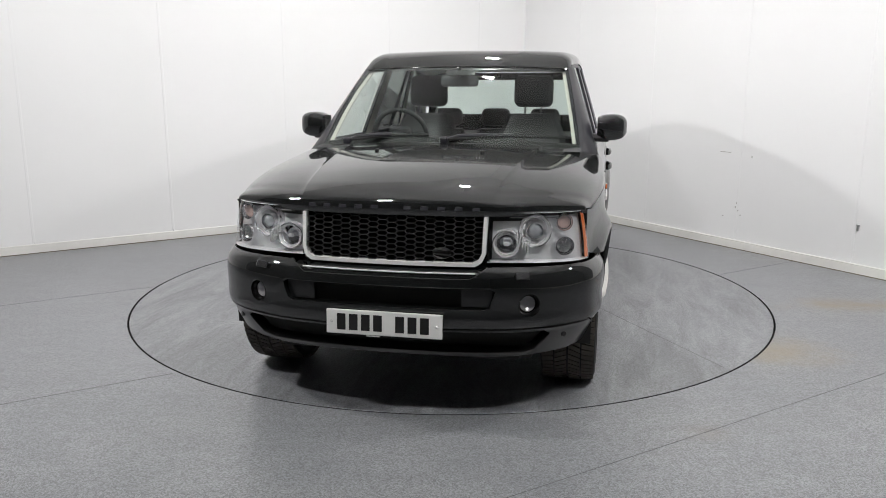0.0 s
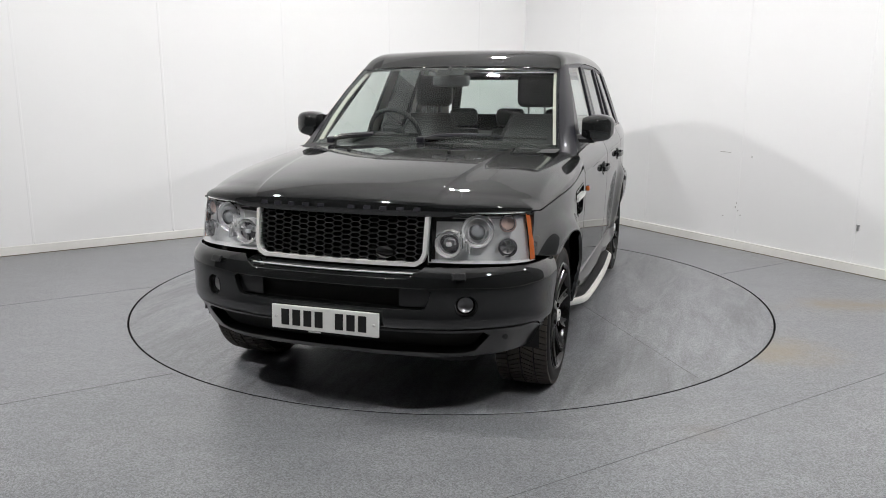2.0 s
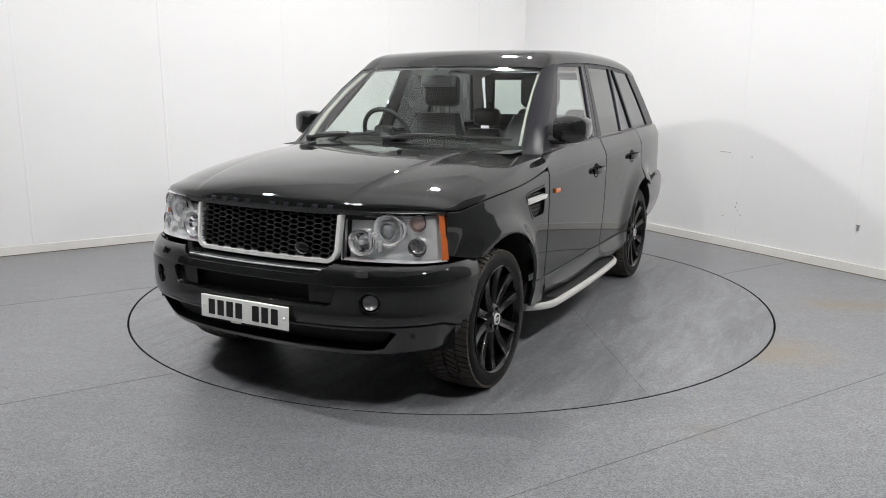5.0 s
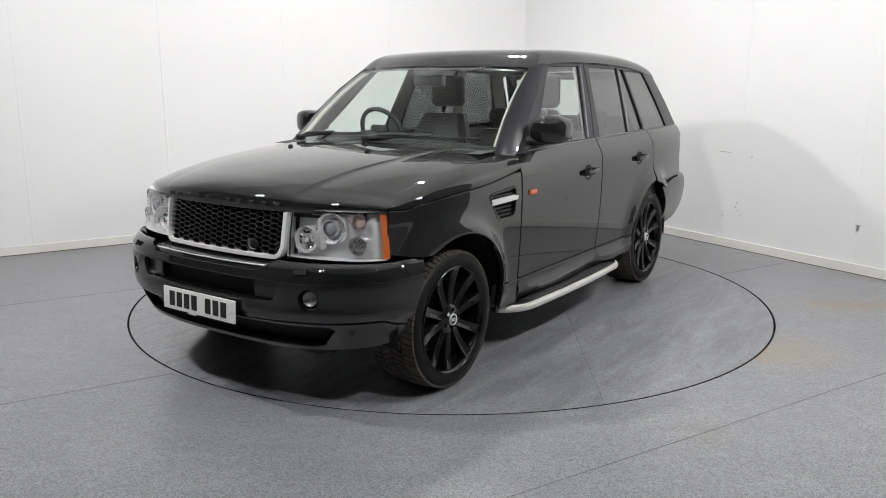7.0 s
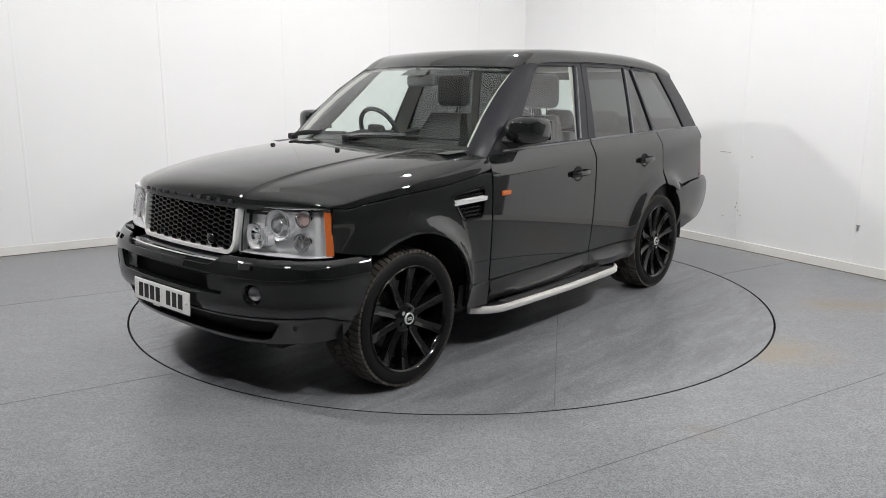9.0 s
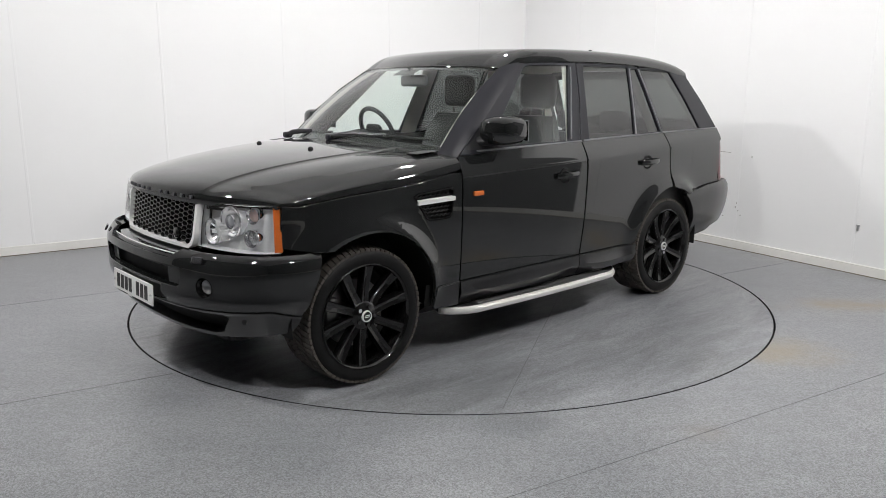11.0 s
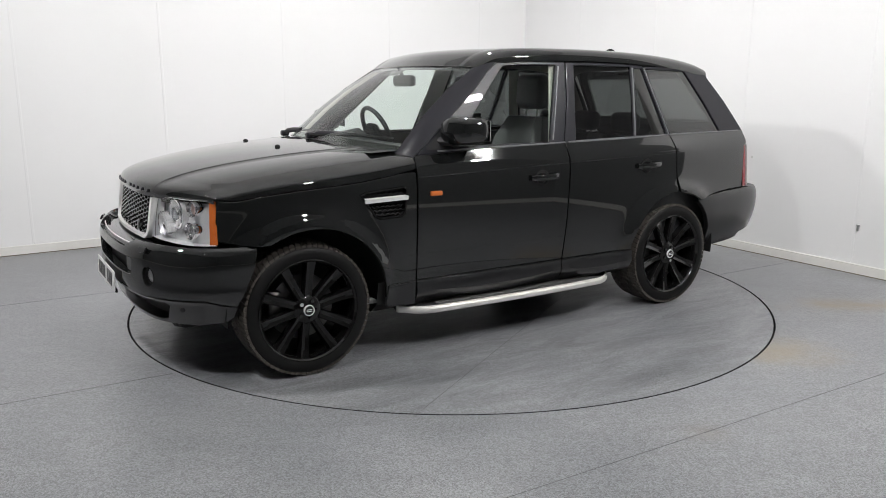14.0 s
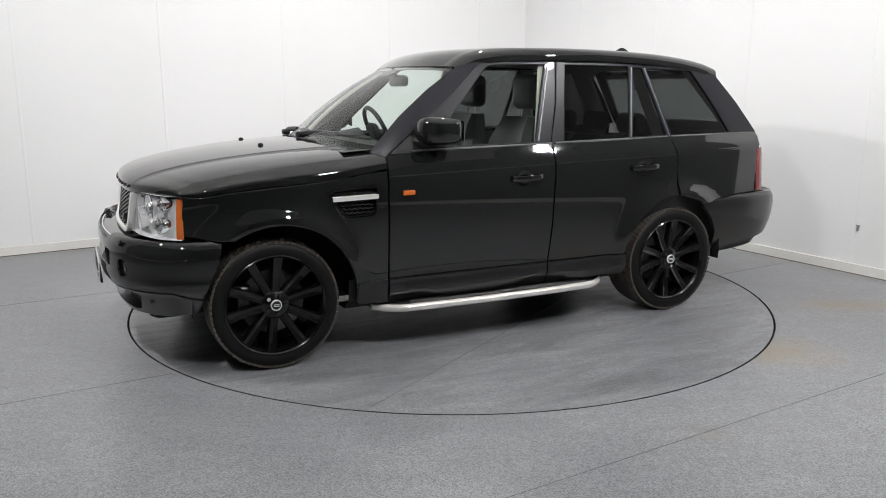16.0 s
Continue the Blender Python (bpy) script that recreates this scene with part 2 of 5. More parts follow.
def flood_light(x, y, z, target, k=1.0):
    """A small LED flood lamp hung from the ceiling by a rod."""
    e = tagged(new("flood_light"), "small rectangular LED flood lamp, lit, hung from the ceiling", "flood lamp", "studio lamps")
    e.matrix_basis = pose(x, y, 0)
    head = look((0, 0, z), (target[0] - x, target[1] - y, target[2]))
    bm = bmesh.new()
    wx, wy = 0.40 * k, 0.135 * k
    for sx, sy, cx, cy in ((wx + 0.06, 0.03, 0, wy / 2 + 0.018), (wx + 0.06, 0.03, 0, -wy / 2 - 0.018), (0.026, wy, wx / 2 + 0.017, 0), (0.026, wy, -wx / 2 - 0.017, 0)):
        box_bm(sx, sy, 0.06, (cx, cy, 0.02), bm=bm)
    box_bm(wx + 0.06, wy + 0.07, 0.012, (0, 0, 0.056), bm=bm)
    part("housing", bm, M_LAMPFRAME, e, m=head)
    part("diffuser", box_bm(0.40 * k, 0.135 * k, 0.01, (0, 0, 0.0)), M_LAMP, e, "glowing white diffuser", m=head)
    back = head @ Vector((0, 0, 0.06))
    part("rod", tube_bm([tuple(back), (back.x, back.y, CEILING)], 0.012, 8), M_LAMPFRAME, e)
    return e


M_JOINT = mat("vinyl_weld", (0.11, 0.11, 0.112), 0.6, vary=0.25, vscale=6)
R_TABLE = 2.277
build_room()
flood_light(-3.3, -2.0, 3.5, (0.4, 0.6, 1.3), 0.60)
flood_light(3.15, -1.92, 3.43, (-0.4, 0.4, 1.3), 0.52)
flood_light(-1.7, -4.1, 3.8, (-0.8, 2.0, 1.6), 0.56)
flood_light(1.8, -4.2, 3.8, (1.4, 2.0, 1.6), 0.64)
flood_light(0.3, 1.1, 4.05, (0.2, 1.0, 0.0), 0.50)
table = build_table()
# ---------------------------------------------------------------- car materials
M_PAINT = mat("black_car_paint", (0.0050, 0.0056, 0.0056), 0.5, coat=1.0, vary=0.10, vscale=3, spec=0.02)
M_SATIN = mat("satin_black_frame", (0.012, 0.012, 0.016), 0.36, coat=0.15, spec=0.3, vary=0.1, vscale=12)
M_TRIMBLK = mat("black_plastic", (0.014, 0.014, 0.015), 0.5, vary=0.15, vscale=30, bump=0.15, bscale=400)
M_SILLPL = mat("dark_grey_sill_plastic", (0.0075, 0.0078, 0.0085), 0.30, vary=0.1, vscale=12, coat=0.7)
M_DARK = mat("matt_black", (0.006, 0.006, 0.006), 0.75, vary=0.2, vscale=15)
M_GLOSSB = mat("gloss_black", (0.004, 0.004, 0.004), 0.12, coat=0.6, vary=0.15, vscale=20)
M_MESHB = mat("gloss_black_mesh", (0.055, 0.055, 0.058), 0.18, 0.6, coat=0.8, vary=0.2, vscale=20)
M_SILVER = mat("silver_paint", (0.74, 0.74, 0.73), 0.35, 0.12, coat=0.4, vary=0.06, vscale=20)
M_ALU = mat("satin_aluminium", (0.70, 0.69, 0.66), 0.42, 0.3, vary=0.12, vscale=9, rvary=0.08)
M_CHROME = mat("chrome", (0.85, 0.85, 0.86), 0.09, 1.0, vary=0.04, vscale=20)
M_REFL = mat("lamp_bowl_grey", (0.93, 0.94, 0.95), 0.17, 0.6, vary=0.1, vscale=25)
M_BEZEL = mat("lamp_housing_grey", (0.66, 0.67, 0.68), 0.28, 0.25, vary=0.08, vscale=25)
M_AMBER = mat("amber_lens", (0.52, 0.125, 0.025), 0.2, coat=0.6, vary=0.15, vscale=60)
M_RED = mat("red_lens", (0.17, 0.008, 0.012), 0.18, coat=0.7, vary=0.2, vscale=40)
M_WHITEL = mat("clear_white_lens", (0.7, 0.68, 0.68), 0.2, coat=0.6, vary=0.1, vscale=60)
M_PLATE = mat("white_plate", (0.74, 0.74, 0.72), 0.3, coat=0.4, vary=0.03, vscale=30)
M_INK = mat("black_ink", (0.012, 0.012, 0.012), 0.4, vary=0.1, vscale=30)
M_RUBBER = mat("tyre_rubber", (0.0045, 0.0045, 0.0045), 0.55, spec=0.3, vary=0.25, vscale=14, bump=0.2, bscale=220)
M_TREAD = mat("worn_tread_rubber", (0.058, 0.051, 0.044), 0.8, vary=0.35, vscale=22, bump=0.2, bscale=220)
M_RIM = mat("gloss_black_alloy", (0.004, 0.004, 0.004), 0.2, coat=0.45, spec=0.3, vary=0.15, vscale=15)
M_DISC = mat("brake_disc_steel", (0.20, 0.195, 0.19), 0.42, 1.0, vary=0.2, vscale=25)
M_LEATHER = mat("black_leather", (0.019, 0.020, 0.021), 0.42, vary=0.25, vscale=9, bump=0.35, bscale=180)
M_DASH = mat("dark_dashboard", (0.022, 0.023, 0.024), 0.55, vary=0.2, vscale=10, bump=0.25, bscale=300)
M_CREAM = mat("cream_lining", (0.50, 0.48, 0.43), 0.8, vary=0.06, vscale=8)
M_RUBTRIM = mat("window_seal", (0.011, 0.011, 0.011), 0.55, vary=0.1, vscale=30)
M_BRIGHT = mat("grey_window_strip", (0.20, 0.20, 0.21), 0.4, 0.5, vary=0.1, vscale=30)
M_MIRROR = mat("mirror_glass", (0.86, 0.88, 0.88), 0.02, 1.0)


M_PAINT.node_tree.nodes["Principled BSDF"].inputs["Coat IOR"].default_value = 1.78
M_PAINT.node_tree.nodes["Principled BSDF"].inputs["Coat Roughness"].default_value = 0.03


def glass_material(name, tint, base=0.075, power=3.3):
    """Thin window glass: tinted see-through with a Fresnel gloss."""
    m = bpy.data.materials.new(name)
    m.use_nodes = True
    nt = m.node_tree
    nt.nodes.remove(nt.nodes["Principled BSDF"])
    N, L = nt.nodes.new, nt.links.new
    tr, gl, mx, fr = N("ShaderNodeBsdfTransparent"), N("ShaderNodeBsdfGlossy"), N("ShaderNodeMixShader"), N("ShaderNodeLayerWeight")
    pw, ma = N("ShaderNodeMath"), N("ShaderNodeMath")
    pw.operation, pw.inputs[1].default_value = "POWER", power
    ma.operation, ma.inputs[1].default_value, ma.inputs[2].default_value = "MULTIPLY_ADD", 0.9, base
    tr.inputs[0].default_value = (*tint, 1)
    gl.inputs["Roughness"].default_value = 0.015
    fr.inputs["Blend"].default_value = 0.5
    L(fr.outputs["Facing"], pw.inputs[0])
    L(pw.outputs[0], ma.inputs[0])
    L(ma.outputs[0], mx.inputs[0])
    L(tr.outputs[0], mx.inputs[1])
    L(gl.outputs[0], mx.inputs[2])
    L(mx.outputs[0], nt.nodes["Material Output"].inputs[0])
    return m


M_GLASS = glass_material("green_tinted_glass", (0.90, 0.96, 0.93))
M_SCREEN = glass_material("windscreen_glass", (0.91, 0.965, 0.935), 0.04, 4.8)
M_PRIV = glass_material("privacy_glass", (0.115, 0.12, 0.12))
M_REARW = glass_material("rear_window_glass", (0.72, 0.79, 0.76))
M_CLEAR = glass_material("clear_lamp_cover", (0.98, 0.98, 0.98), 0.045, 4.6)


# ---------------------------------------------------------------- surface helpers
def crom(xs, ys, x):
    """Smooth interpolation through (xs, ys), xs rising."""
    n = len(xs)
    if x <= xs[0]:
        return ys[0] + (ys[1] - ys[0]) / (xs[1] - xs[0]) * (x - xs[0])
    if x >= xs[-1]:
        return ys[-1] + (ys[-1] - ys[-2]) / (xs[-1] - xs[-2]) * (x - xs[-1])
    i = max(k for k in range(n - 1) if xs[k] <= x)
    h = xs[i + 1] - xs[i]
    d = (ys[i + 1] - ys[i]) / h
    m0 = d if i == 0 else (ys[i + 1] - ys[i - 1]) / (xs[i + 1] - xs[i - 1])
    m1 = d if i == n - 2 else (ys[i + 2] - ys[i]) / (xs[i + 2] - xs[i])
    t = (x - xs[i]) / h
    return (2 * t ** 3 - 3 * t * t + 1) * ys[i] + (t ** 3 - 2 * t * t + t) * h * m0 + (3 * t * t - 2 * t ** 3) * ys[i + 1] + (t ** 3 - t * t) * h * m1


class Contour:
    """A smooth line in plan from the car's middle to its side, by arc length; the left half, mirrored for negative s."""

    def __init__(self, pts):
        self.fx, self.fy, s = [], [], [0.0]
        t = list(range(len(pts)))
        n = 120
        self.p = []
        for k in range(n + 1):
            q = (len(pts) - 1) * k / n
            self.p.append((crom(t, [a[0] for a in pts], q), crom(t, [a[1] for a in pts], q)))
        for a, b in zip(self.p, self.p[1:]):
            s.append(s[-1] + math.hypot(b[0] - a[0], b[1] - a[1]))
        self.s, self.end = s, s[-1]

    def at(self, s):
        g = 1 if s >= 0 else -1
        v = min(max(abs(s), 0.0), self.end)
        i = min(int(np.searchsorted(self.s, v, side="right")) - 1, len(self.s) - 2)
        t = (v - self.s[i]) / (self.s[i + 1] - self.s[i])
        a, b = self.p[i], self.p[i + 1]
        i2 = max(i - 1, 0)
        j2 = min(i + 2, len(self.p) - 1)
        d = Vector((self.p[j2][0] - self.p[i2][0], self.p[j2][1] - self.p[i2][1]))
        if v < 0.02:
            d = Vector((0, 1))
        d.normalize()
        extra = abs(s) - v
        x, y = a[0] + (b[0] - a[0]) * t + d.x * extra, a[1] + (b[1] - a[1]) * t + d.y * extra
        o = 1 if self.p[0][0] > 0 else -1
        return x, g * y, o * d.y, -o * g * d.x

    def s_of_y(self, y):
        ys = [p[1] for p in self.p]
        return float(np.interp(abs(y), ys, self.s)) * (1 if y >= 0 else -1)


def inside(p, poly):
    x, y = p
    c = False
    for (x0, y0), (x1, y1) in zip(poly, poly[1:] + poly[:1]):
        if (y0 > y) != (y1 > y) and x < (x1 - x0) * (y - y0) / (y1 - y0) + x0:
            c = not c
    return c


def resample(poly, step):
    out = []
    for a, b in zip(poly, poly[1:] + poly[:1]):
        d = math.hypot(b[0] - a[0], b[1] - a[1])
        k = max(1, round(d / step))
        for i in range(k):
            out.append((a[0] + (b[0] - a[0]) * i / k, a[1] + (b[1] - a[1]) * i / k))
    return out


def area2(poly):
    return sum(a[0] * b[1] - b[0] * a[1] for a, b in zip(poly, poly[1:] + poly[:1]))


def offset_poly(poly, d):
    """Moves a counter-clockwise outline inwards by d."""
    out = []
    n = len(poly)
    for i in range(n):
        a, p, b = Vector(poly[i - 1]), Vector(poly[i]), Vector(poly[(i + 1) % n])
        e0, e1 = (p - a).normalized(), (b - p).normalized()
        n0, n1 = Vector((-e0.y, e0.x)), Vector((-e1.y, e1.x))
        m = n0 + n1
        if m.length < 1e-6:
            m = n0
        m.normalize()
        k = d / max(0.35, m.dot(n0))
        out.append((p.x + m.x * k, p.y + m.y * k))
    return out


from mathutils.geometry import delaunay_2d_cdt


def panel(name, outline, fmap, material, parent, holes=(), thick=0.018, step=0.045, edge=0.004, mirror=True, outward=None, label="", m_other=None):
    """A sheet cut to an outline on a curved surface fmap(u, v), with rounded edges turned inwards. Made for the left side and mirrored."""
    loops = []
    for k, poly in enumerate([outline, *holes]):
        poly = resample(list(poly), step * 0.6)
        if area2(poly) < 0:
            poly.reverse()
        inner = offset_poly(poly, edge if k == 0 else -edge)
        loops.append((poly, inner))
    pts, edges = [], []
    for poly, inner in loops:
        b = len(pts)
        pts += inner
        edges += [(b + i, b + (i + 1) % len(inner)) for i in range(len(inner))]
    o_in = loops[0][1]
    us, vs = [p[0] for p in o_in], [p[1] for p in o_in]
    u = min(us) + step / 2
    hole_out = [offset_poly(l[1], -step * 0.4) for l in loops[1:]]
    core = offset_poly(o_in, step * 0.4)
    while u < max(us):
        v = min(vs) + step / 2
        while v < max(vs):
            if inside((u, v), core) and not any(inside((u, v), h) for h in hole_out):
                pts.append((u, v))
            v += step
        u += step
    res = delaunay_2d_cdt([Vector(p) for p in pts], edges, [], 0, 1e-6)
    v2, faces = [(p.x, p.y) for p in res[0]], []
    hin = [l[1] for l in loops[1:]]
    for f in res[2]:
        c = (sum(v2[i][0] for i in f) / 3, sum(v2[i][1] for i in f) / 3)
        if inside(c, o_in) and not any(inside(c, h) for h in hin):
            faces.append(list(f))
    origin = {}
    for new_i, src in enumerate(res[3]):
        for s in src:
            origin[s] = new_i

    e = 1e-3

    def frame_at(p):
        q = Vector(fmap(*p))
        du = Vector(fmap(p[0] + e, p[1])) - Vector(fmap(p[0] - e, p[1]))
        dv = Vector(fmap(p[0], p[1] + e)) - Vector(fmap(p[0], p[1] - e))
        n = du.cross(dv).normalized()
        return q, du / (2 * e), dv / (2 * e), n

    test = frame_at(o_in[0])[3]
    mid = outward or Vector((0, 1, 0))
    sgn = 1 if test.dot(Vector(mid)) > 0 else -1
    verts, normals = [], []
    for p in v2:
        q, du, dv, n = frame_at(p)
        verts.append(q)
        normals.append(n * sgn)
    tri = [f if sgn > 0 else f[::-1] for f in faces]
    base = 0
    for k, (poly, inner) in enumerate(loops):
        n = len(poly)
        ring = [origin[base + i] for i in range(n)]
        base += n
        o1, o2, o3 = [], [], []
        for i in range(n):
            q, du, dv, nn = frame_at(poly[i])
            nn = nn * sgn
            w2 = Vector(poly[i]) - Vector(inner[i])
            tg = (du * w2.x + dv * w2.y)
            tg = tg.normalized() if tg.length > 1e-9 else nn
            o1.append(len(verts)); verts.append(q - nn * edge * 0.6); normals.append((nn * 0.6 + tg).normalized())
            o2.append(len(verts)); verts.append(q - nn * edge * 0.6); normals.append(tg)
            o3.append(len(verts)); verts.append(q - nn * thick); normals.append(tg)
        for i in range(n):
            j = (i + 1) % n
            qs = [(ring[i], o1[i], o1[j], ring[j]), (o2[i], o3[i], o3[j], o2[j])]
            for f in qs:
                f = list(f)
                a, b_, c_ = verts[f[0]], verts[f[1]], verts[f[2]]
                if (b_ - a).cross(c_ - a).dot(normals[f[1]]) < 0:
                    f.reverse()
                tri.append(f)
    made = []
    for side in ((1, -1) if mirror else (1,)):
        vv = [Vector((p.x, p.y * side, p.z)) for p in verts]
        nn = [Vector((p.x, p.y * side, p.z)) for p in normals]
        ff = tri if side > 0 else [f[::-1] for f in tri]
        me = bpy.data.meshes.new(name)
        me.from_pydata(vv, [], ff)
        me.update()
        me.polygons.foreach_set("use_smooth", [True] * len(me.polygons))
        me.normals_split_custom_set_from_vertices([tuple(n) for n in nn])
        me.materials.append(material)
        ob = new(name, me)
        par = parent if side > 0 or m_other is None else m_other
        ob.parent = par
        if label:
            ob["label"] = label
        made.append(ob)
    return made


def loft(name, sections, material, parent, closed=False, label="", mirror=False, caps=False, smooth=True):
    """Joins rows of points into a sheet or tube."""
    made = []
    for side in ((1, -1) if mirror else (1,)):
        bm = bmesh.new()
        rows = [[bm.verts.new((p[0], p[1] * side, p[2])) for p in sec] for sec in sections]
        for a, b in zip(rows, rows[1:]):
            n = len(a)
            for i in range(n if closed else n - 1):
                j = (i + 1) % n
                bm.faces.new((a[i], a[j], b[j], b[i]))
        if caps and closed:
            bm.faces.new(rows[0])
            bm.faces.new(rows[-1])
        made.append(part(name, bm, material, parent, label, smooth=smooth))
    return made


# ---------------------------------------------------------------- the car's surfaces
HUB_X, HUB_Z, TYRE_R = 1.3725, 0.362, 0.364
SZ = [0.20, 0.44, 0.70, 0.95, 1.055, 1.085, 1.13, 1.18, 1.24]
SY = [0.900, 0.926, 0.942, 0.946, 0.938, 0.926, 0.903, 0.880, 0.862]


def side(x, z):
    """The left flank: width at length x and height z."""
    k = min(1.0, max(0.0, (z - 0.5) / 0.5))
    zz = z - (0.72 - x) * 0.026 * k * k * (3 - 2 * k)
    y = crom(SZ, SY, zz)
    if x > 1.15:
        y -= 0.175 * (x - 1.15) ** 2
    if x < -1.2:
        y -= 0.055 * (-1.2 - x) ** 2
    for cx in (HUB_X, -HUB_X):
        r = math.hypot(x - cx, z - 0.385)
        k = min(1.0, max(0.0, (z - 0.22) / 0.4))
        y += 0.046 * math.exp(-((r - 0.43) / 0.070) ** 2) * k * k * (3 - 2 * k)
    return (x, y, z)


def glass_side(x, z):
    t = (z - 1.19) / 0.48
    k = min(1.0, max(0.0, (0.1 - x) / 0.6))
    return (x, 0.872 - (0.165 - 0.026 * k * k * (3 - 2 * k)) * t - 0.012 * t * t - (0.03 * ((-0.9 - x) / 1.2) ** 2 if x < -0.9 else 0), z)


def glass_in(x, z):
    p = glass_side(x, z)
    return (p[0], p[1] - 0.010, p[2])


def flat_side(inset):
    def f(x, z):
        p = side(x, z)
        return (p[0], p[1] - inset, p[2])
    return f


C_LAMP = Contour([(2.055, 0), (2.045, 0.22), (2.02, 0.42), (1.997, 0.58), (1.958, 0.71), (1.912, 0.795), (1.858, 0.845), (1.80, 0.868), (1.70, 0.888)])
C_BUMP = Contour([(2.195, 0), (2.188, 0.25), (2.16, 0.47), (2.108, 0.64), (2.025, 0.78), (1.915, 0.882), (1.78, 0.930), (1.64, 0.945)])
BZ = [0.22, 0.30, 0.36, 0.42, 0.455, 0.475, 0.50, 0.56, 0.62, 0.68, 0.72, 0.745, 0.765]
BO = [-0.135, -0.085, -0.055, -0.026, -0.012, 0.004, 0.012, 0.010, 0.012, 0.010, -0.004, -0.03, -0.075]
C_REAR = Contour([(-2.47, 0), (-2.465, 0.3), (-2.45, 0.58), (-2.415, 0.785), (-2.32, 0.885), (-2.12, 0.932), (-1.83, 0.945), (-1.575, 0.945)])
RZ = [0.30, 0.38, 0.46, 0.52, 0.60, 0.70, 0.76, 0.80]
RO = [-0.16, -0.09, -0.045, -0.02, 0.0, 0.008, 0.0, -0.025]


def wrap(contour, zs, os, extra=0.0):
    def f(s, z):
        x, y, nx, ny = contour.at(s)
        o = crom(zs, os, z) + extra
        return (x + nx * o, y + ny * o, z)
    return f


LZ, LO = [0.70, 0.76, 0.86, 0.97, 1.0], [0.028, 0.022, 0.010, -0.012, -0.02]
HOOD_X = [0.0, 0.04, 0.075, 0.12, 0.20, 0.40, 0.68, 1.0]
HOOD_PX = [2.060, 2.069, 2.056, 2.010, 1.92, 1.70, 1.38, 1.00]
HOOD_PZ = [0.957, 0.988, 1.027, 1.062, 1.094, 1.140, 1.180, 1.207]


def hood(u, v):
    """The bonnet: u from the nose to the windscreen, v across; past the crease it rolls over into the flank."""
    g, a = (1, v) if v >= 0 else (-1, -v)
    yc = 0.44 + 0.13 * min(1, max(0, u))
    lim = 0.62
    if a <= lim:
        y = a / lim * yc
        drop = 0.018 * (a / lim) ** 2
    else:
        w = min(1.02, (a - lim) / (1 - lim))
        ang = w * math.pi / 2
        ze = crom([0, 0.3, 0.7, 1.0], [0.085, 0.124, 0.152, 0.128], u)
        k = min(1, max(0, u))
        xe = crom(HOOD_X, HOOD_PX, u) - 0.26 * (1 - k) - 0.28 * k
        ye = side(xe, max(0.975, crom(HOOD_X, HOOD_PZ, u) - ze))[1] - 0.001 - 0.012 * max(0, 1 - k / 0.2)
        y = yc + (ye - yc) * math.sin(ang)
        drop = 0.018 + 0.009 * min(1, max(0, w) / 0.03) + max(0.016, ze - 0.027) * (1 - max(0.0, math.cos(ang)) ** 0.68)
    x = crom(HOOD_X, HOOD_PX, u)
    flat = min(1, max(0, u / 0.15))
    z = crom(HOOD_X, HOOD_PZ, u) - drop * flat * flat * (3 - 2 * flat)
    front, rear = 0.24 * (y / 0.86) ** 2.7, 0.30 * (min(y, 0.775) / 0.80) ** 2.2
    k = min(1, max(0, u))
    x -= front * (1 - k) + rear * k
    return (x, g * y, z)


def roof(u, v):
    g, a = (1, v) if v >= 0 else (-1, -v)
    w = min(1.0, max(0.0, (a - 0.8) / 0.2)) * math.pi / 2
    y = 0.70 * a if a < 0.8 else 0.56 + 0.138 * (0.45 * math.sin(w) + 0.55 * math.sin(w) ** 0.6)
    x0 = 0.275 - 0.12 * a * a
    x1 = -1.94 + 0.08 * a * a
    x = x0 + (x1 - x0) * u
    z = crom([0, 0.03, 0.06, 0.10, 0.16, 0.3, 0.5, 0.7, 0.85, 0.95, 1.0], [1.660, 1.704, 1.737, 1.760, 1.773, 1.781, 1.780, 1.766, 1.740, 1.706, 1.675], u)
    z -= 0.014 * a * a
    if a > 0.8:
        z -= (0.02 + 0.058 * min(1, max(0, u) / 0.10)) * (1 - (0.35 * math.cos(w) + 0.65 * max(0.0, math.cos(w)) ** 0.55))
    k = min(1.0, max(0.0, (0.1 - x) / 0.6))
    return (x, g * y * (1 + 0.037 * k * k * (3 - 2 * k)), z)


def screen(u, v):
    """The windscreen: u up, v across."""
    a = abs(v)
    xb, zb, yb = 0.985 - 0.215 * a ** 2.2, 1.200 - 0.045 * a * a, 0.805 * v
    xt, zt, yt = 0.285 - 0.125 * a * a, 1.656 - 0.014 * a * a, 0.685 * v
    bow = 0.035 * math.sin(math.pi * u)
    return (xb + (xt - xb) * u + bow * 0.55, yb + (yt - yb) * u, zb + (zt - zb) * u + bow * 0.8)


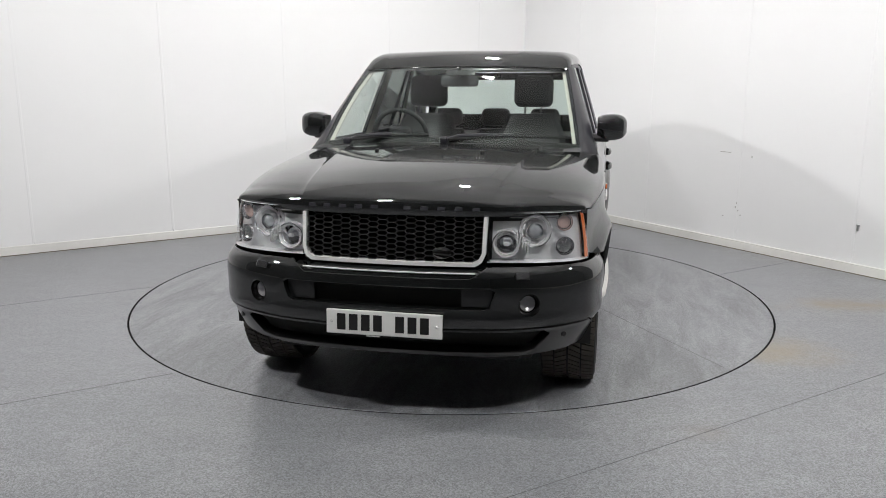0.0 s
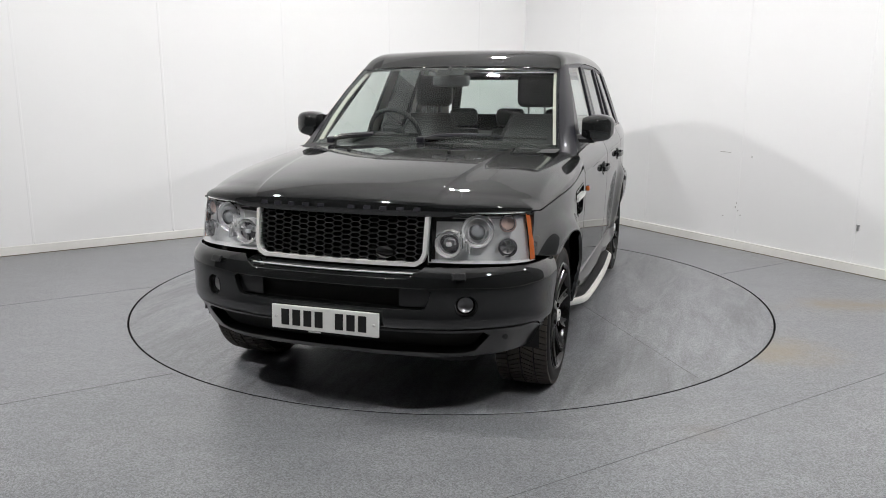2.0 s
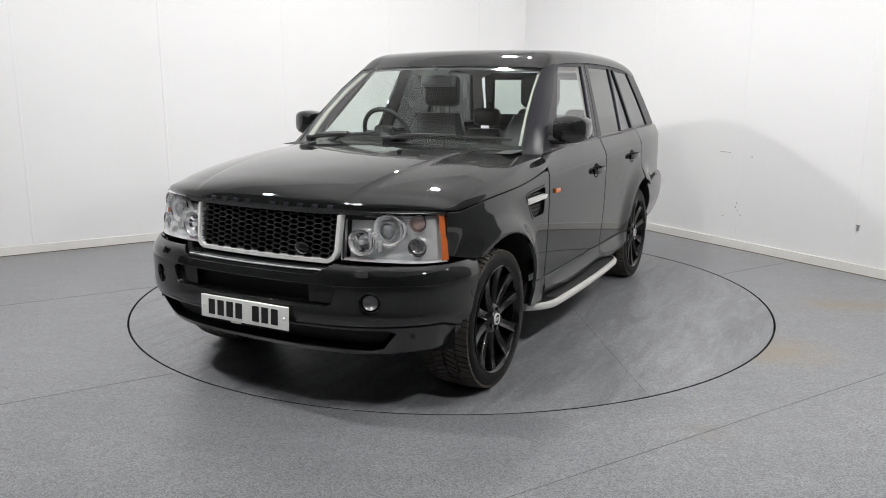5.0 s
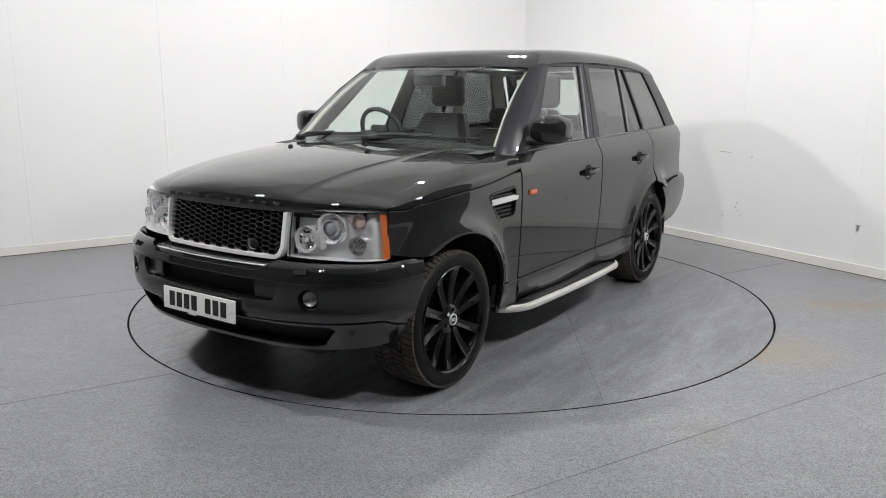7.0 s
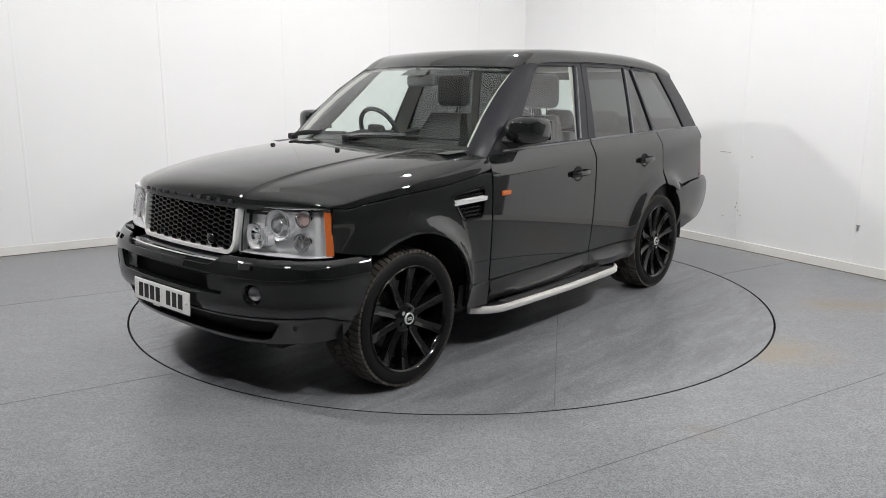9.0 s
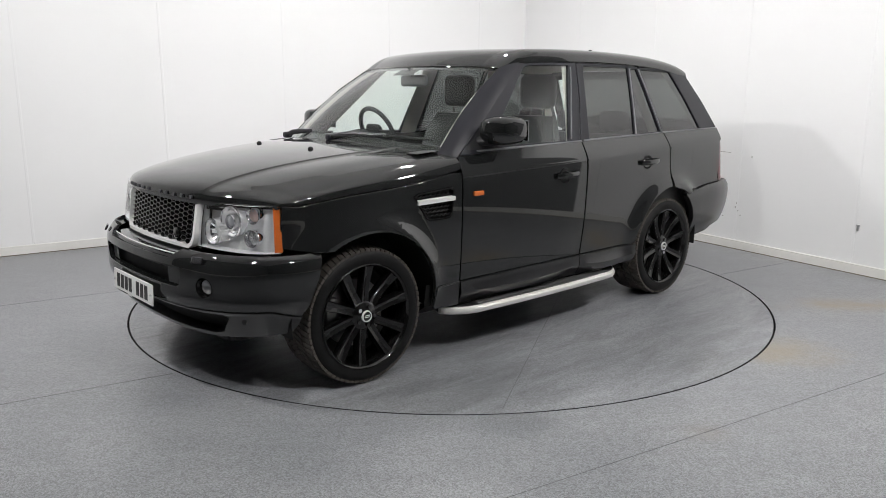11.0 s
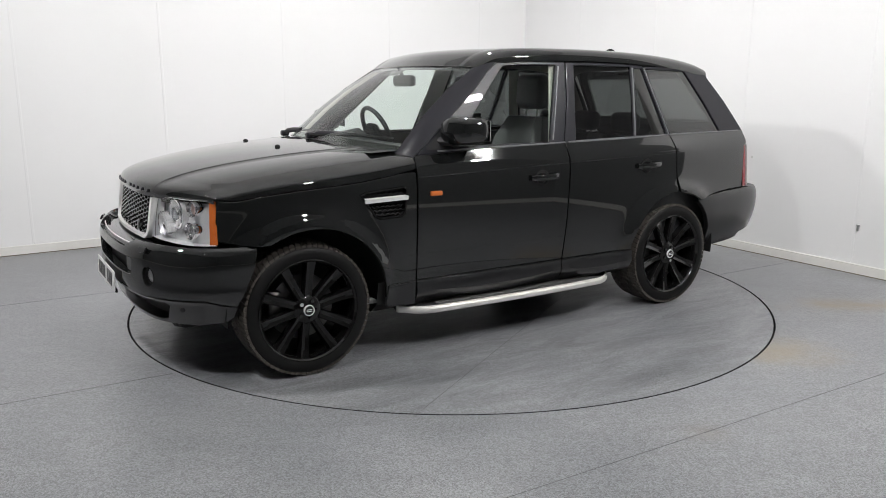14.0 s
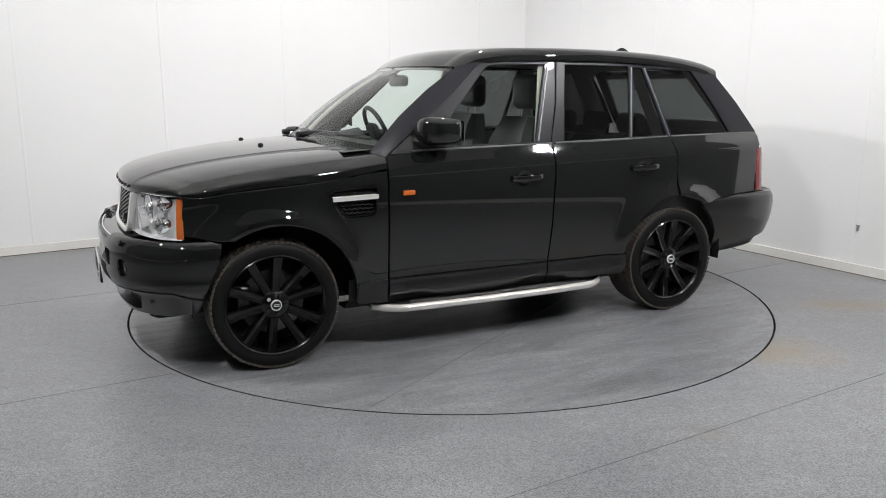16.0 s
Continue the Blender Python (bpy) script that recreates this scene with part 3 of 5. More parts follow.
def grid_sheet(name, fmap, us, vs, material, parent, label="", thick=0.012, up=Vector((0, 0, 1))):
    """A sheet on fmap over a grid, with its edges turned under."""
    verts, normals, faces = [], [], []
    e = 1e-3
    nu, nv = len(us), len(vs)
    sgn = None
    for u in us:
        for v in vs:
            q = Vector(fmap(u, v))
            du = Vector(fmap(u + e, v)) - Vector(fmap(u - e, v))
            dv = Vector(fmap(u, v + e)) - Vector(fmap(u, v - e))
            n = du.cross(dv).normalized()
            verts.append(q)
            normals.append(n)
    c = normals[(nu // 2) * nv + nv // 2]
    if c.dot(up) < 0:
        normals = [-n for n in normals]
        flip = True
    else:
        flip = False
    for i in range(nu - 1):
        for j in range(nv - 1):
            a = i * nv + j
            f = [a, a + nv, a + nv + 1, a + 1]
            faces.append(f[::-1] if flip else f)
    border = [(0, j) for j in range(nv)] + [(i, nv - 1) for i in range(1, nu)] + [(nu - 1, j) for j in range(nv - 2, -1, -1)] + [(i, 0) for i in range(nu - 2, 0, -1)]
    ids = [i * nv + j for i, j in border]
    cen = sum((verts[i] for i in ids), Vector()) / len(ids)
    b = len(verts)
    n = len(ids)
    for i in ids:
        tg = (verts[i] - cen).normalized()
        verts.append(verts[i] - normals[i] * 0.002); normals.append((normals[i] + tg).normalized())
        verts.append(verts[i] - normals[i] * thick); normals.append(tg)
    for k in range(n):
        j = (k + 1) % n
        f = [b + 2 * k, b + 2 * k + 1, b + 2 * j + 1, b + 2 * j]
        p0, p1, p2 = verts[f[0]], verts[f[1]], verts[f[2]]
        if (p1 - p0).cross(p2 - p0).dot(normals[f[0]]) < 0:
            f.reverse()
        faces.append(f)
    me = bpy.data.meshes.new(name)
    me.from_pydata(verts, [], faces)
    me.update()
    me.polygons.foreach_set("use_smooth", [True] * len(me.polygons))
    me.normals_split_custom_set_from_vertices([tuple(q) for q in normals])
    me.materials.append(material)
    ob = new(name, me)
    ob.parent = parent
    if label:
        ob["label"] = label
    return ob


def arc(cx, cz, r, a0, a1, n):
    return [(cx + r * math.cos(radians(a0 + (a1 - a0) * k / n)), cz + r * math.sin(radians(a0 + (a1 - a0) * k / n))) for k in range(n + 1)]


def lin(a, b, n):
    return [a + (b - a) * k / n for k in range(n + 1)]


car = tagged(new("off_road_car"), "black five-door off-road estate car with black alloy wheels", "car")


def build_body():
    p = car
    # bonnet
    us = [0.0, 0.015, 0.03, 0.045, 0.06, 0.08, 0.1, 0.13, 0.16, 0.2] + lin(0.25, 1.0, 18)
    half = lin(0, 0.6, 12) + [0.613, 0.62, 0.632, 0.65] + lin(0.68, 1.0, 12)
    vs = [-v for v in half[:0:-1]] + half
    bonnet = grid_sheet("bonnet", hood, us, vs, M_PAINT, p, "gloss black clamshell bonnet")
    # lettering on the nose, as plain raised blocks
    for k in range(11):
        if k == 5:
            continue
        y = -0.385 + 0.077 * k
        q = Vector(hood(0.044, y / 0.446 * 0.62))
        part("letter_block", box_bm(0.008, 0.036, 0.019, bevel=0.003, seg=1), M_SATIN, bonnet, m=pose(q.x + 0.001, q.y, q.z, 0, -20, -5 * y))
    for y in (-0.295, 0.295):
        q = Vector(hood(0.74, y / 0.54 * 0.62))
        bm = bmesh.new()
        bmesh.ops.create_uvsphere(bm, u_segments=12, v_segments=8, radius=0.012)
        part("washer_jet", bm, M_DARK, bonnet, "small black washer jet", True, m=pose(q.x, q.y, q.z + 0.004) @ Matrix.Diagonal((1.4, 1.0, 0.9, 1)))
    # front wings
    hood_edge = [Vector(hood(u, 1.0)) for u in (0.93, 0.85, 0.7, 0.55, 0.4, 0.28, 0.22, 0.18, 0.14, 0.11)]
    outline = [(0.722, 0.31), (0.722, hood_edge[0].z - 0.004)] + [(q.x, q.z - 0.006) for q in hood_edge if q.x > 0.74] + [(1.812, 0.972), (1.822, 0.90), (1.834, 0.772), (1.75, 0.754), (1.70, 0.745)]
    outline += arc(1.345, 0.375, 0.43, 57, 176, 22)[::1] + [(0.905, 0.31)]
    vent_out = [(1.072, 0.957), (1.04, 0.972), (0.80, 0.990), (0.783, 0.975), (0.797, 0.84), (0.815, 0.822), (0.955, 0.818), (0.985, 0.835)]
    panel("front_wing", outline, side, M_PAINT, p, holes=[vent_out], step=0.03, label="gloss black front wing")
    # doors
    belt0, belt1, belt2 = 1.163, 1.183, 1.20
    panel("front_door", [(0.714, 0.445), (0.714, 1.10), (0.706, 1.145), (0.30, 1.168), (-0.385, 1.182), (-0.389, 1.03), (-0.378, 0.68), (-0.358, 0.445)], side, M_PAINT, p, step=0.04, label="gloss black front door")
    rear_arch = arc(-HUB_X, 0.385, 0.435, 14, 92, 12)
    panel("rear_door", [(-0.366, 0.445), (-0.386, 0.68), (-0.397, 1.03), (-0.393, 1.182), (-0.9, 1.19), (-1.325, 1.203), (-1.352, 1.10), (-1.362, 0.93)] + rear_arch[::-1][1:] + [(-0.945, 0.445)], side, M_PAINT, p, step=0.04, label="gloss black rear door")
    panel("rear_quarter", [(-1.330, 1.203), (-1.357, 1.10), (-1.367, 0.93), (-1.369, 0.815)] + arc(-HUB_X, 0.385, 0.415, 92, 122, 6)[1:] + [(-1.70, 0.752), (-1.95, 0.783), (-2.135, 0.79), (-2.13, 1.098), (-2.165, 1.12), (-2.15, 1.212), (-1.92, 1.209)], side, M_PAINT, p, step=0.04, label="gloss black rear quarter panel")
    # crisp waist line along doors and quarters
    for xa, xb in ((0.712, -0.383), (-0.402, -1.345), (-1.372, -2.12)):
        secs = []
        for x in lin(xa, xb, 24):
            z = 1.037 + (0.72 - x) * 0.026
            y = side(x, z)[1]
            secs.append([(x, side(x, z - 0.009)[1] + 0.0002, z - 0.009), (x, y + 0.0030, z - 0.0015), (x, y + 0.0026, z + 0.001), (x, side(x, z + 0.010)[1] - 0.0004, z + 0.010)])
        loft("waist_line", secs, M_PAINT, p, mirror=True)
    panel("front_sill_extension", [(0.722, 0.302), (0.722, 0.441), (0.905, 0.437), (0.915, 0.33), (0.90, 0.31)], flat_side(-0.006), M_SILLPL, p, step=0.04)
    # lower door cladding with a scooped facet
    for nm, xa, xb, xc in (("front_door_cladding", 0.714, -0.352, -0.30), ("rear_door_cladding", -0.362, -0.955, -0.86)):
        secs = []
        for k in range(25):
            x = xa + (xb - xa) * k / 24
            f = math.sin(math.pi * min(1, max(0, (k / 24 - 0.06) / 0.92))) ** 0.7
            y = side(x, 0.44)[1]
            secs.append([(x, y - 0.004, 0.441), (x, y + 0.006, 0.436), (x, y + 0.004, 0.405), (x, y + 0.010 + 0.014 * f, 0.380 - 0.02 * f), (x, y - 0.004 + 0.012 * f, 0.345 - 0.03 * f), (x, y - 0.03, 0.305), (x, y - 0.09, 0.29)])
        loft(nm, secs, M_SILLPL, p, mirror=True, label="dark grey sculpted door cladding")
    # front bumper
    f = wrap(C_BUMP, BZ, BO)
    S = C_BUMP.end
    sy = C_BUMP.s_of_y
    outl = [(-S, 0.742), (-sy(0.46), 0.752), (-sy(0.38), 0.705), (sy(0.38), 0.705), (sy(0.46), 0.752), (S, 0.742), (S - 0.03, 0.62), (S - 0.085, 0.50), (S - 0.115, 0.435), (S - 0.19, 0.452), (S - 0.27, 0.482), (0.30, 0.474), (-0.30, 0.474), (-S + 0.27, 0.482), (-S + 0.19, 0.452), (-S + 0.115, 0.435), (-S + 0.085, 0.50), (-S + 0.03, 0.62)]
    slot = [(-sy(0.49), 0.648), (-sy(0.47), 0.660), (sy(0.47), 0.660), (sy(0.49), 0.648), (sy(0.465), 0.575), (sy(0.44), 0.566), (-sy(0.44), 0.566), (-sy(0.465), 0.575)]
    fs = sy(0.635)
    fog = [arc(g * fs, 0.585, 0.049, 0, 345, 22) for g in (1, -1)]
    bumper = panel("front_bumper", outl, f, M_PAINT, p, holes=[slot, *fog], step=0.035, mirror=False, outward=(1, 0, 0), thick=0.05, label="gloss black front bumper")[0]
    low = [(-S + 0.115, 0.429), (-S + 0.19, 0.446), (-S + 0.27, 0.476), (-0.30, 0.468), (0.30, 0.468), (S - 0.27, 0.476), (S - 0.19, 0.446), (S - 0.115, 0.429), (S - 0.135, 0.375), (S - 0.17, 0.348), (S - 0.33, 0.338), (0.55, 0.322), (-0.55, 0.322), (-S + 0.33, 0.338), (-S + 0.17, 0.348), (-S + 0.135, 0.375)]
    lslot = [(-0.76, 0.438), (-0.73, 0.455), (0.73, 0.455), (0.76, 0.438), (0.70, 0.358), (0.64, 0.346), (-0.64, 0.346), (-0.70, 0.358)]
    panel("lower_valance", low, f, M_SILLPL, p, holes=[lslot], step=0.035, mirror=False, outward=(1, 0, 0), thick=0.05, label="dark satin lower bumper valance")
    # inside of the slots
    for nm, s1, z0, z1, mt in (("slot_backing", 0.52, 0.545, 0.68, M_DARK), ("lower_slot_backing", 0.80, 0.325, 0.47, M_DARK)):
        secs = [[f(s, z) for z in lin(z0, z1, 3)] for s in lin(-s1, s1, 20)]
        secs = [[(x - 0.06, y, z) for x, y, z in row] for row in secs]
        loft(nm, secs, mt, bumper)
    for g in (1, -1):
        secs = [[(f(g * s, z)[0] - 0.028, f(g * s, z)[1], z) for z in lin(0.572, 0.655, 3)] for s in lin(sy(0.34), sy(0.475), 6)]
        loft("slot_end_blank", secs, M_SILLPL, bumper)
    # step lip under the grille
    for z, o, mt in ((0.716, 0.010, M_PAINT),):
        secs = [[(2.148 - 0.17 * abs(y) ** 2 + dx, y, z + dz) for dx, dz in ((0.035, -0.016), (0.030, -0.004), (0.012, 0.0), (-0.09, 0.008))] for y in lin(-0.46, 0.46, 24)]
        loft("bumper_step", secs, mt, bumper)
    secs = [[(2.176 - 0.19 * abs(y) ** 2 + 0.0035 * math.cos(a), y, 0.7215 + 0.0035 * math.sin(a)) for a in lin(0, 5.5, 7)] for y in lin(-0.40, 0.40, 20)]
    loft("bright_edge", secs, M_SILVER, bumper, closed=True, label="thin bright edge strip")
    # fog lamps
    for g in (1, -1):
        x, y, nx, ny = C_BUMP.at(g * fs)
        m = Matrix.Translation((x - nx * 0.012, y - ny * 0.012, 0.585)) @ Euler((0, 0, math.atan2(ny, nx))).to_matrix().to_4x4() @ pose(0, 0, 0, 0, 90, 0)
        bm = bmesh.new()
        lathe(bm, [(0.050, 0.02), (0.047, 0.022), (0.036, -0.012), (0.036, -0.03)], 28, "z")
        fl = part("fog_lamp", bm, M_GLOSSB, p, "round fog lamp in a black bezel", True, m=m)
        bm = bmesh.new()
        lathe(bm, [(0.0, -0.028), (0.012, -0.026), (0.034, -0.004), (0.035, -0.004)], 24, "z")
        part("reflector", bm, M_FOG, fl, smooth=True)
        bm = bmesh.new()
        lathe(bm, [(0.0, 0.008), (0.015, 0.007), (0.028, 0.002), (0.0345, -0.004)], 24, "z")
        part("lens", bm, M_CLEAR, fl, smooth=True)
        # headlamp washer flap and parking sensors
        x, y, nx, ny = C_BUMP.at(g * sy(0.605))
        part("washer_flap", box_bm(0.012, 0.065, 0.034, bevel=0.005), M_MESHB, bumper, m=pose(x + nx * 0.008, y + ny * 0.008, 0.718, 0, -28, math.degrees(math.atan2(ny, nx))))
        for ss, zz in ((sy(0.80), 0.425),):
            q = f(g * ss, zz)
            x, y, nx, ny = C_BUMP.at(g * ss)
            bm = bmesh.new()
            bmesh.ops.create_cone(bm, cap_ends=True, segments=14, radius1=0.013, radius2=0.012, depth=0.012)
            part("parking_sensor", bm, M_TRIMBLK, bumper, m=Matrix.Translation(q) @ Euler((0, 0, math.atan2(ny, nx))).to_matrix().to_4x4() @ pose(0, 0, 0, 0, 90, 0))
    # grille
    grille = new("grille")
    grille.parent = p
    gx = lambda y: 2.044 - 0.16 * y * y
    ring_o = [(-0.437, 0.955), (-0.432, 0.79), (-0.415, 0.752), (-0.385, 0.735), (0.385, 0.735), (0.415, 0.752), (0.432, 0.79), (0.437, 0.955)]
    ring_i = [(-0.420, 0.955), (-0.416, 0.796), (-0.401, 0.766), (-0.376, 0.752), (0.376, 0.752), (0.401, 0.766), (0.416, 0.796), (0.420, 0.955)]
    secs = []
    for k in range(len(ring_o) - 1):
        n = 14 if k == 3 else 4
        for i in range(n + (1 if k == len(ring_o) - 2 else 0)):
            t = i / n
            o = (ring_o[k][0] + (ring_o[k + 1][0] - ring_o[k][0]) * t, ring_o[k][1] + (ring_o[k + 1][1] - ring_o[k][1]) * t)
            q = (ring_i[k][0] + (ring_i[k + 1][0] - ring_i[k][0]) * t, ring_i[k][1] + (ring_i[k + 1][1] - ring_i[k][1]) * t)
            lean = lambda z: 0.035 * (0.955 - z) / 0.22
            secs.append([(gx(o[0]) - 0.02 + lean(o[1]), *o), (gx(o[0]) + 0.018 + lean(o[1]), *o), (gx(q[0]) + 0.020 + lean(q[1]), q[0], q[1]), (gx(q[0]) - 0.02 + lean(q[1]), *q)])
    part_frame = loft("frame", secs, M_SILVER, grille, closed=True, caps=True, label="silver painted grille surround")
    # honeycomb bars
    bm = bmesh.new()
    ha, hb, hc = 0.0300, 0.0145, 0.0120
    for col in range(-10, 11):
        for r in range(-1, 12):
            cy, cz = col * (ha + hb), 0.765 + r * 2 * hc + (hc if col % 2 else 0)
            for a, b in (((cy - hb, cz + hc), (cy + hb, cz + hc)), ((cy - ha, cz), (cy - hb, cz + hc)), ((cy - ha, cz), (cy - hb, cz - hc))):
                if max(abs(a[0]), abs(b[0])) > 0.425 or min(a[1], b[1]) < 0.752 or max(a[1], b[1]) > 0.968:
                    continue
                da = Vector((0, b[0] - a[0], b[1] - a[1])).normalized()
                pz = Vector((0, -da.z, da.y)) * 0.0023
                xa, xb = [gx(q[0]) + 0.004 + 0.035 * (0.955 - q[1]) / 0.22 for q in (a, b)]
                A, B = Vector((xa, *a)), Vector((xb, *b))
                vs8 = [bm.verts.new(v) for v in (A + pz, A - pz, B - pz, B + pz)]
                bk = [bm.verts.new(v + Vector((-0.030, 0, 0)) + s * 0.8) for v, s in ((A, pz), (A, -pz), (B, -pz), (B, pz))]
                bm.faces.new(vs8)
                bm.faces.new((vs8[0], vs8[3], bk[3], bk[0]))
                bm.faces.new((vs8[1], bk[1], bk[2], vs8[2]))
    part("honeycomb", bm, M_MESHB, grille, "gloss black honeycomb mesh")
    loft("backing", [[(gx(y) - 0.055 + 0.03 * (0.96 - z) / 0.22, y, z) for z in (0.72, 0.80, 0.88, 0.975)] for y in lin(-0.45, 0.45, 8)], M_DARK, grille)
    bm = bmesh.new()
    lathe(bm, [(0.0, 0.012), (0.038, 0.010), (0.045, 0.004), (0.045, -0.02)], 28, "z")
    part("badge", bm, M_GLOSSB, grille, "plain oval black badge", True, m=pose(gx(0.23) + 0.028, 0.235, 0.792, 0, 84, -4) @ Matrix.Diagonal((0.62, 1.0, 1, 1)))
    # fillers beside the grille and under the bonnet
    fl = wrap(C_LAMP, LZ, LO, -0.012)
    for g in (1, -1):
        s0, s1 = C_LAMP.s_of_y(0.425), C_LAMP.s_of_y(0.445)
        loft("grille_filler", [[fl(g * s, z) for z in lin(0.735, 0.965, 5)] for s in lin(s0, s1, 3)], M_PAINT, p)
    loft("nose_support", [[(gx(y) - 0.03 - (0.12 * (abs(y) - 0.44) if abs(y) > 0.44 else 0), y, z) for z in (0.93, 0.985)] for y in lin(-0.6, 0.6, 12)], M_DARK, p)
    # number plate: bars stand for the characters
    plate = part("number_plate", box_bm(0.008, 0.535, 0.112, bevel=0.003, seg=1), M_PLATE, p, "white front number plate with black bars", m=pose(2.222, 0.003, 0.492, 0, -3, 0))
    for k in range(7):
        y = -0.197 + 0.0565 * k + (0.045 if k > 3 else 0)
        part("bar", box_bm(0.002, 0.040, 0.074, (0.0048, y, 0.0), bevel=0.0005, seg=1), M_INK, plate)
    for y in (-0.243, 0.243):
        bm = bmesh.new()
        bmesh.ops.create_uvsphere(bm, u_segments=10, v_segments=6, radius=0.007)
        part("screw_cap", bm, M_WHITEL, plate, m=pose(0.004, y, 0.0))
    part("plate_holder", box_bm(0.012, 0.50, 0.022, bevel=0.003), M_DARK, plate, m=pose(-0.012, 0, -0.056))
    part("caption_bar", box_bm(0.002, 0.062, 0.006, (0.0, -0.05, -0.0605)), M_PLATE, plate)


def headlight(g):
    h = new("headlight")
    h.parent = car
    h["label"] = "clear headlight with twin projectors and an amber edge"
    sy = C_LAMP.s_of_y
    s0, s1 = sy(0.434), sy(0.861)
    f = wrap(C_LAMP, LZ, LO)
    fg = lambda s, z: f(g * s, z)
    deep = lambda s: -0.060 + 0.034 * min(1, max(0, (s - s0) / (s1 - s0))) ** 3
    fin = lambda s, z: wrap(C_LAMP, LZ, LO, deep(abs(s)))(s, z)
    # housing bowl
    secs = [[(fin(g * s, z)) for z in lin(0.755, 0.968, 5)] for s in lin(s0, s1 - 0.01, 14)]
    loft("housing", secs, M_BEZEL, h, label="grey lamp housing")
    for z, zz in ((0.752, 0.755), (0.972, 0.968)):
        loft("housing_wall", [[f(g * s, z), fin(g * min(s, s1 - 0.01), zz)] for s in lin(s0, s1, 14)], M_BEZEL, h)
    loft("housing_wall", [[f(g * s0, z), fin(g * s0, z)] for z in lin(0.752, 0.972, 4)], M_BEZEL, h)
    # lamps: (y, z, outer radius, kind)
    for nm, y, z, r, dep in (("main_projector", 0.650, 0.890, 0.071, 0.030), ("side_projector", 0.520, 0.830, 0.060, 0.026), ("indicator_lamp", 0.782, 0.926, 0.037, 0.018), ("corner_lamp", 0.778, 0.820, 0.041, 0.020)):
        x, yy, nx, ny = C_LAMP.at(g * sy(y))
        ang = math.atan2(ny, nx) * 0.55
        o = crom(LZ, LO, z) - dep - 0.012
        m = Matrix.Translation((x + nx * o, yy + ny * o, z)) @ Euler((0, 0, ang)).to_matrix().to_4x4() @ pose(0, 0, 0, 0, 90, 0)
        bm = bmesh.new()
        lathe(bm, [(r * 1.04, -0.05), (r * 1.04, 0.014), (r * 0.99, 0.020), (r * 0.93, 0.016), (r * 0.86, 0.006), (r * 0.80, 0.009), (r * 0.66, -0.012), (r * 0.50, -0.022)], 36, "z")
        part(nm, bm, M_REFL if "projector" in nm else M_CHROME, h, "chromed lamp bowl", True, m=m)
        bm = bmesh.new()
        lathe(bm, [(r * 1.045, 0.012), (r * 1.075, 0.018), (r * 1.045, 0.024), (r * 1.005, 0.020)], 36, "z")
        part("bright_rim", bm, M_CHROME, h, "thin bright rim", True, m=m)
        bm = bmesh.new()
        if nm == "main_projector":
            lathe(bm, [(r * 0.52, -0.03), (r * 0.57, 0.018), (r * 0.50, 0.026), (r * 0.47, 0.016)], 32, "z")
            part("ring", bm, M_CHROME, h, smooth=True, m=m)
            bm = bmesh.new()
            lathe(bm, [(0.0, 0.030), (r * 0.2, 0.028), (r * 0.36, 0.022), (r * 0.47, 0.010)], 28, "z")
            part("lens", bm, M_LENS, h, smooth=True, m=m)
        elif nm == "side_projector":
            lathe(bm, [(0.0, -0.02), (r * 0.5, -0.016), (r * 0.80, 0.006)], 24, "z")
            part("bowl", bm, M_CHROME, h, smooth=True, m=m)
            for k in range(10):
                a = k * 0.628 + 0.2
                part("facet", box_bm(r * 0.62, r * 0.16, 0.010, (math.cos(a) * r * 0.42, math.sin(a) * r * 0.42, -0.004), m=pose(0, -12, 0, 0, 0, math.degrees(a))), M_REFL, h, m=m)
            part("bulb_shield", box_bm(0.020, 0.026, 0.016, (0, 0, 0.006), bevel=0.005), M_BEZEL, h, m=m)
        elif nm == "indicator_lamp":
            lathe(bm, [(0.0, 0.004), (r * 0.5, 0.002), (r * 0.8, -0.006)], 24, "z")
            part("lens", bm, M_PINK, h, "pale orange lens", True, m=m)
        else:
            lathe(bm, [(0.0, -0.012), (r * 0.45, -0.010), (r * 0.8, 0.004)], 24, "z")
            part("bowl", bm, M_REFL, h, smooth=True, m=m)
            for k in range(7):
                a = k * 0.8976
                part("facet", box_bm(r * 0.6, 0.006, 0.008, (math.cos(a) * r * 0.42, math.sin(a) * r * 0.42, 0.0), m=pose(0, 0, 0, 0, 0, math.degrees(a))), M_CHROME, h, m=m)
    # ribbed bridge between the projectors and a stepped shelf over them
    for k in range(5):
        q = Vector(fin(g * sy(0.575 + 0.012 * k), 0.868 - 0.012 * k))
        part("bridge_rib", box_bm(0.05, 0.006, 0.05, bevel=0.002, seg=1), M_REFL, h, m=pose(q.x + 0.035, q.y, q.z, 0, 0, g * 10))
    for z, d in ((0.958, 0.030), (0.948, 0.020)):
        loft("shelf_step", [[tuple(Vector(fin(g * s, z)) + Vector((d, 0, 0))), tuple(Vector(fin(g * s, z - 0.004)) + Vector((d, 0, 0))), fin(g * s, z - 0.005)] for s in lin(s0, s1 - 0.09, 12)], M_REFL, h)
    # clear cover and amber end
    secs = [[fg(s, z) for z in lin(0.752, 0.972, 8)] for s in lin(s0, s1 + 0.010, 24)]
    cv = loft("cover", secs, M_CLEAR, h, label="clear plastic lamp cover")[0]
    under = wrap(C_LAMP, LZ, LO, -0.006)
    secs = [[under(g * s, z) for z in lin(0.756, 0.969, 8)] for s in lin(s1 - 0.028, s1 + 0.006, 4)]
    loft("amber_reflector", secs, M_AMBER, h, label="amber side reflector")


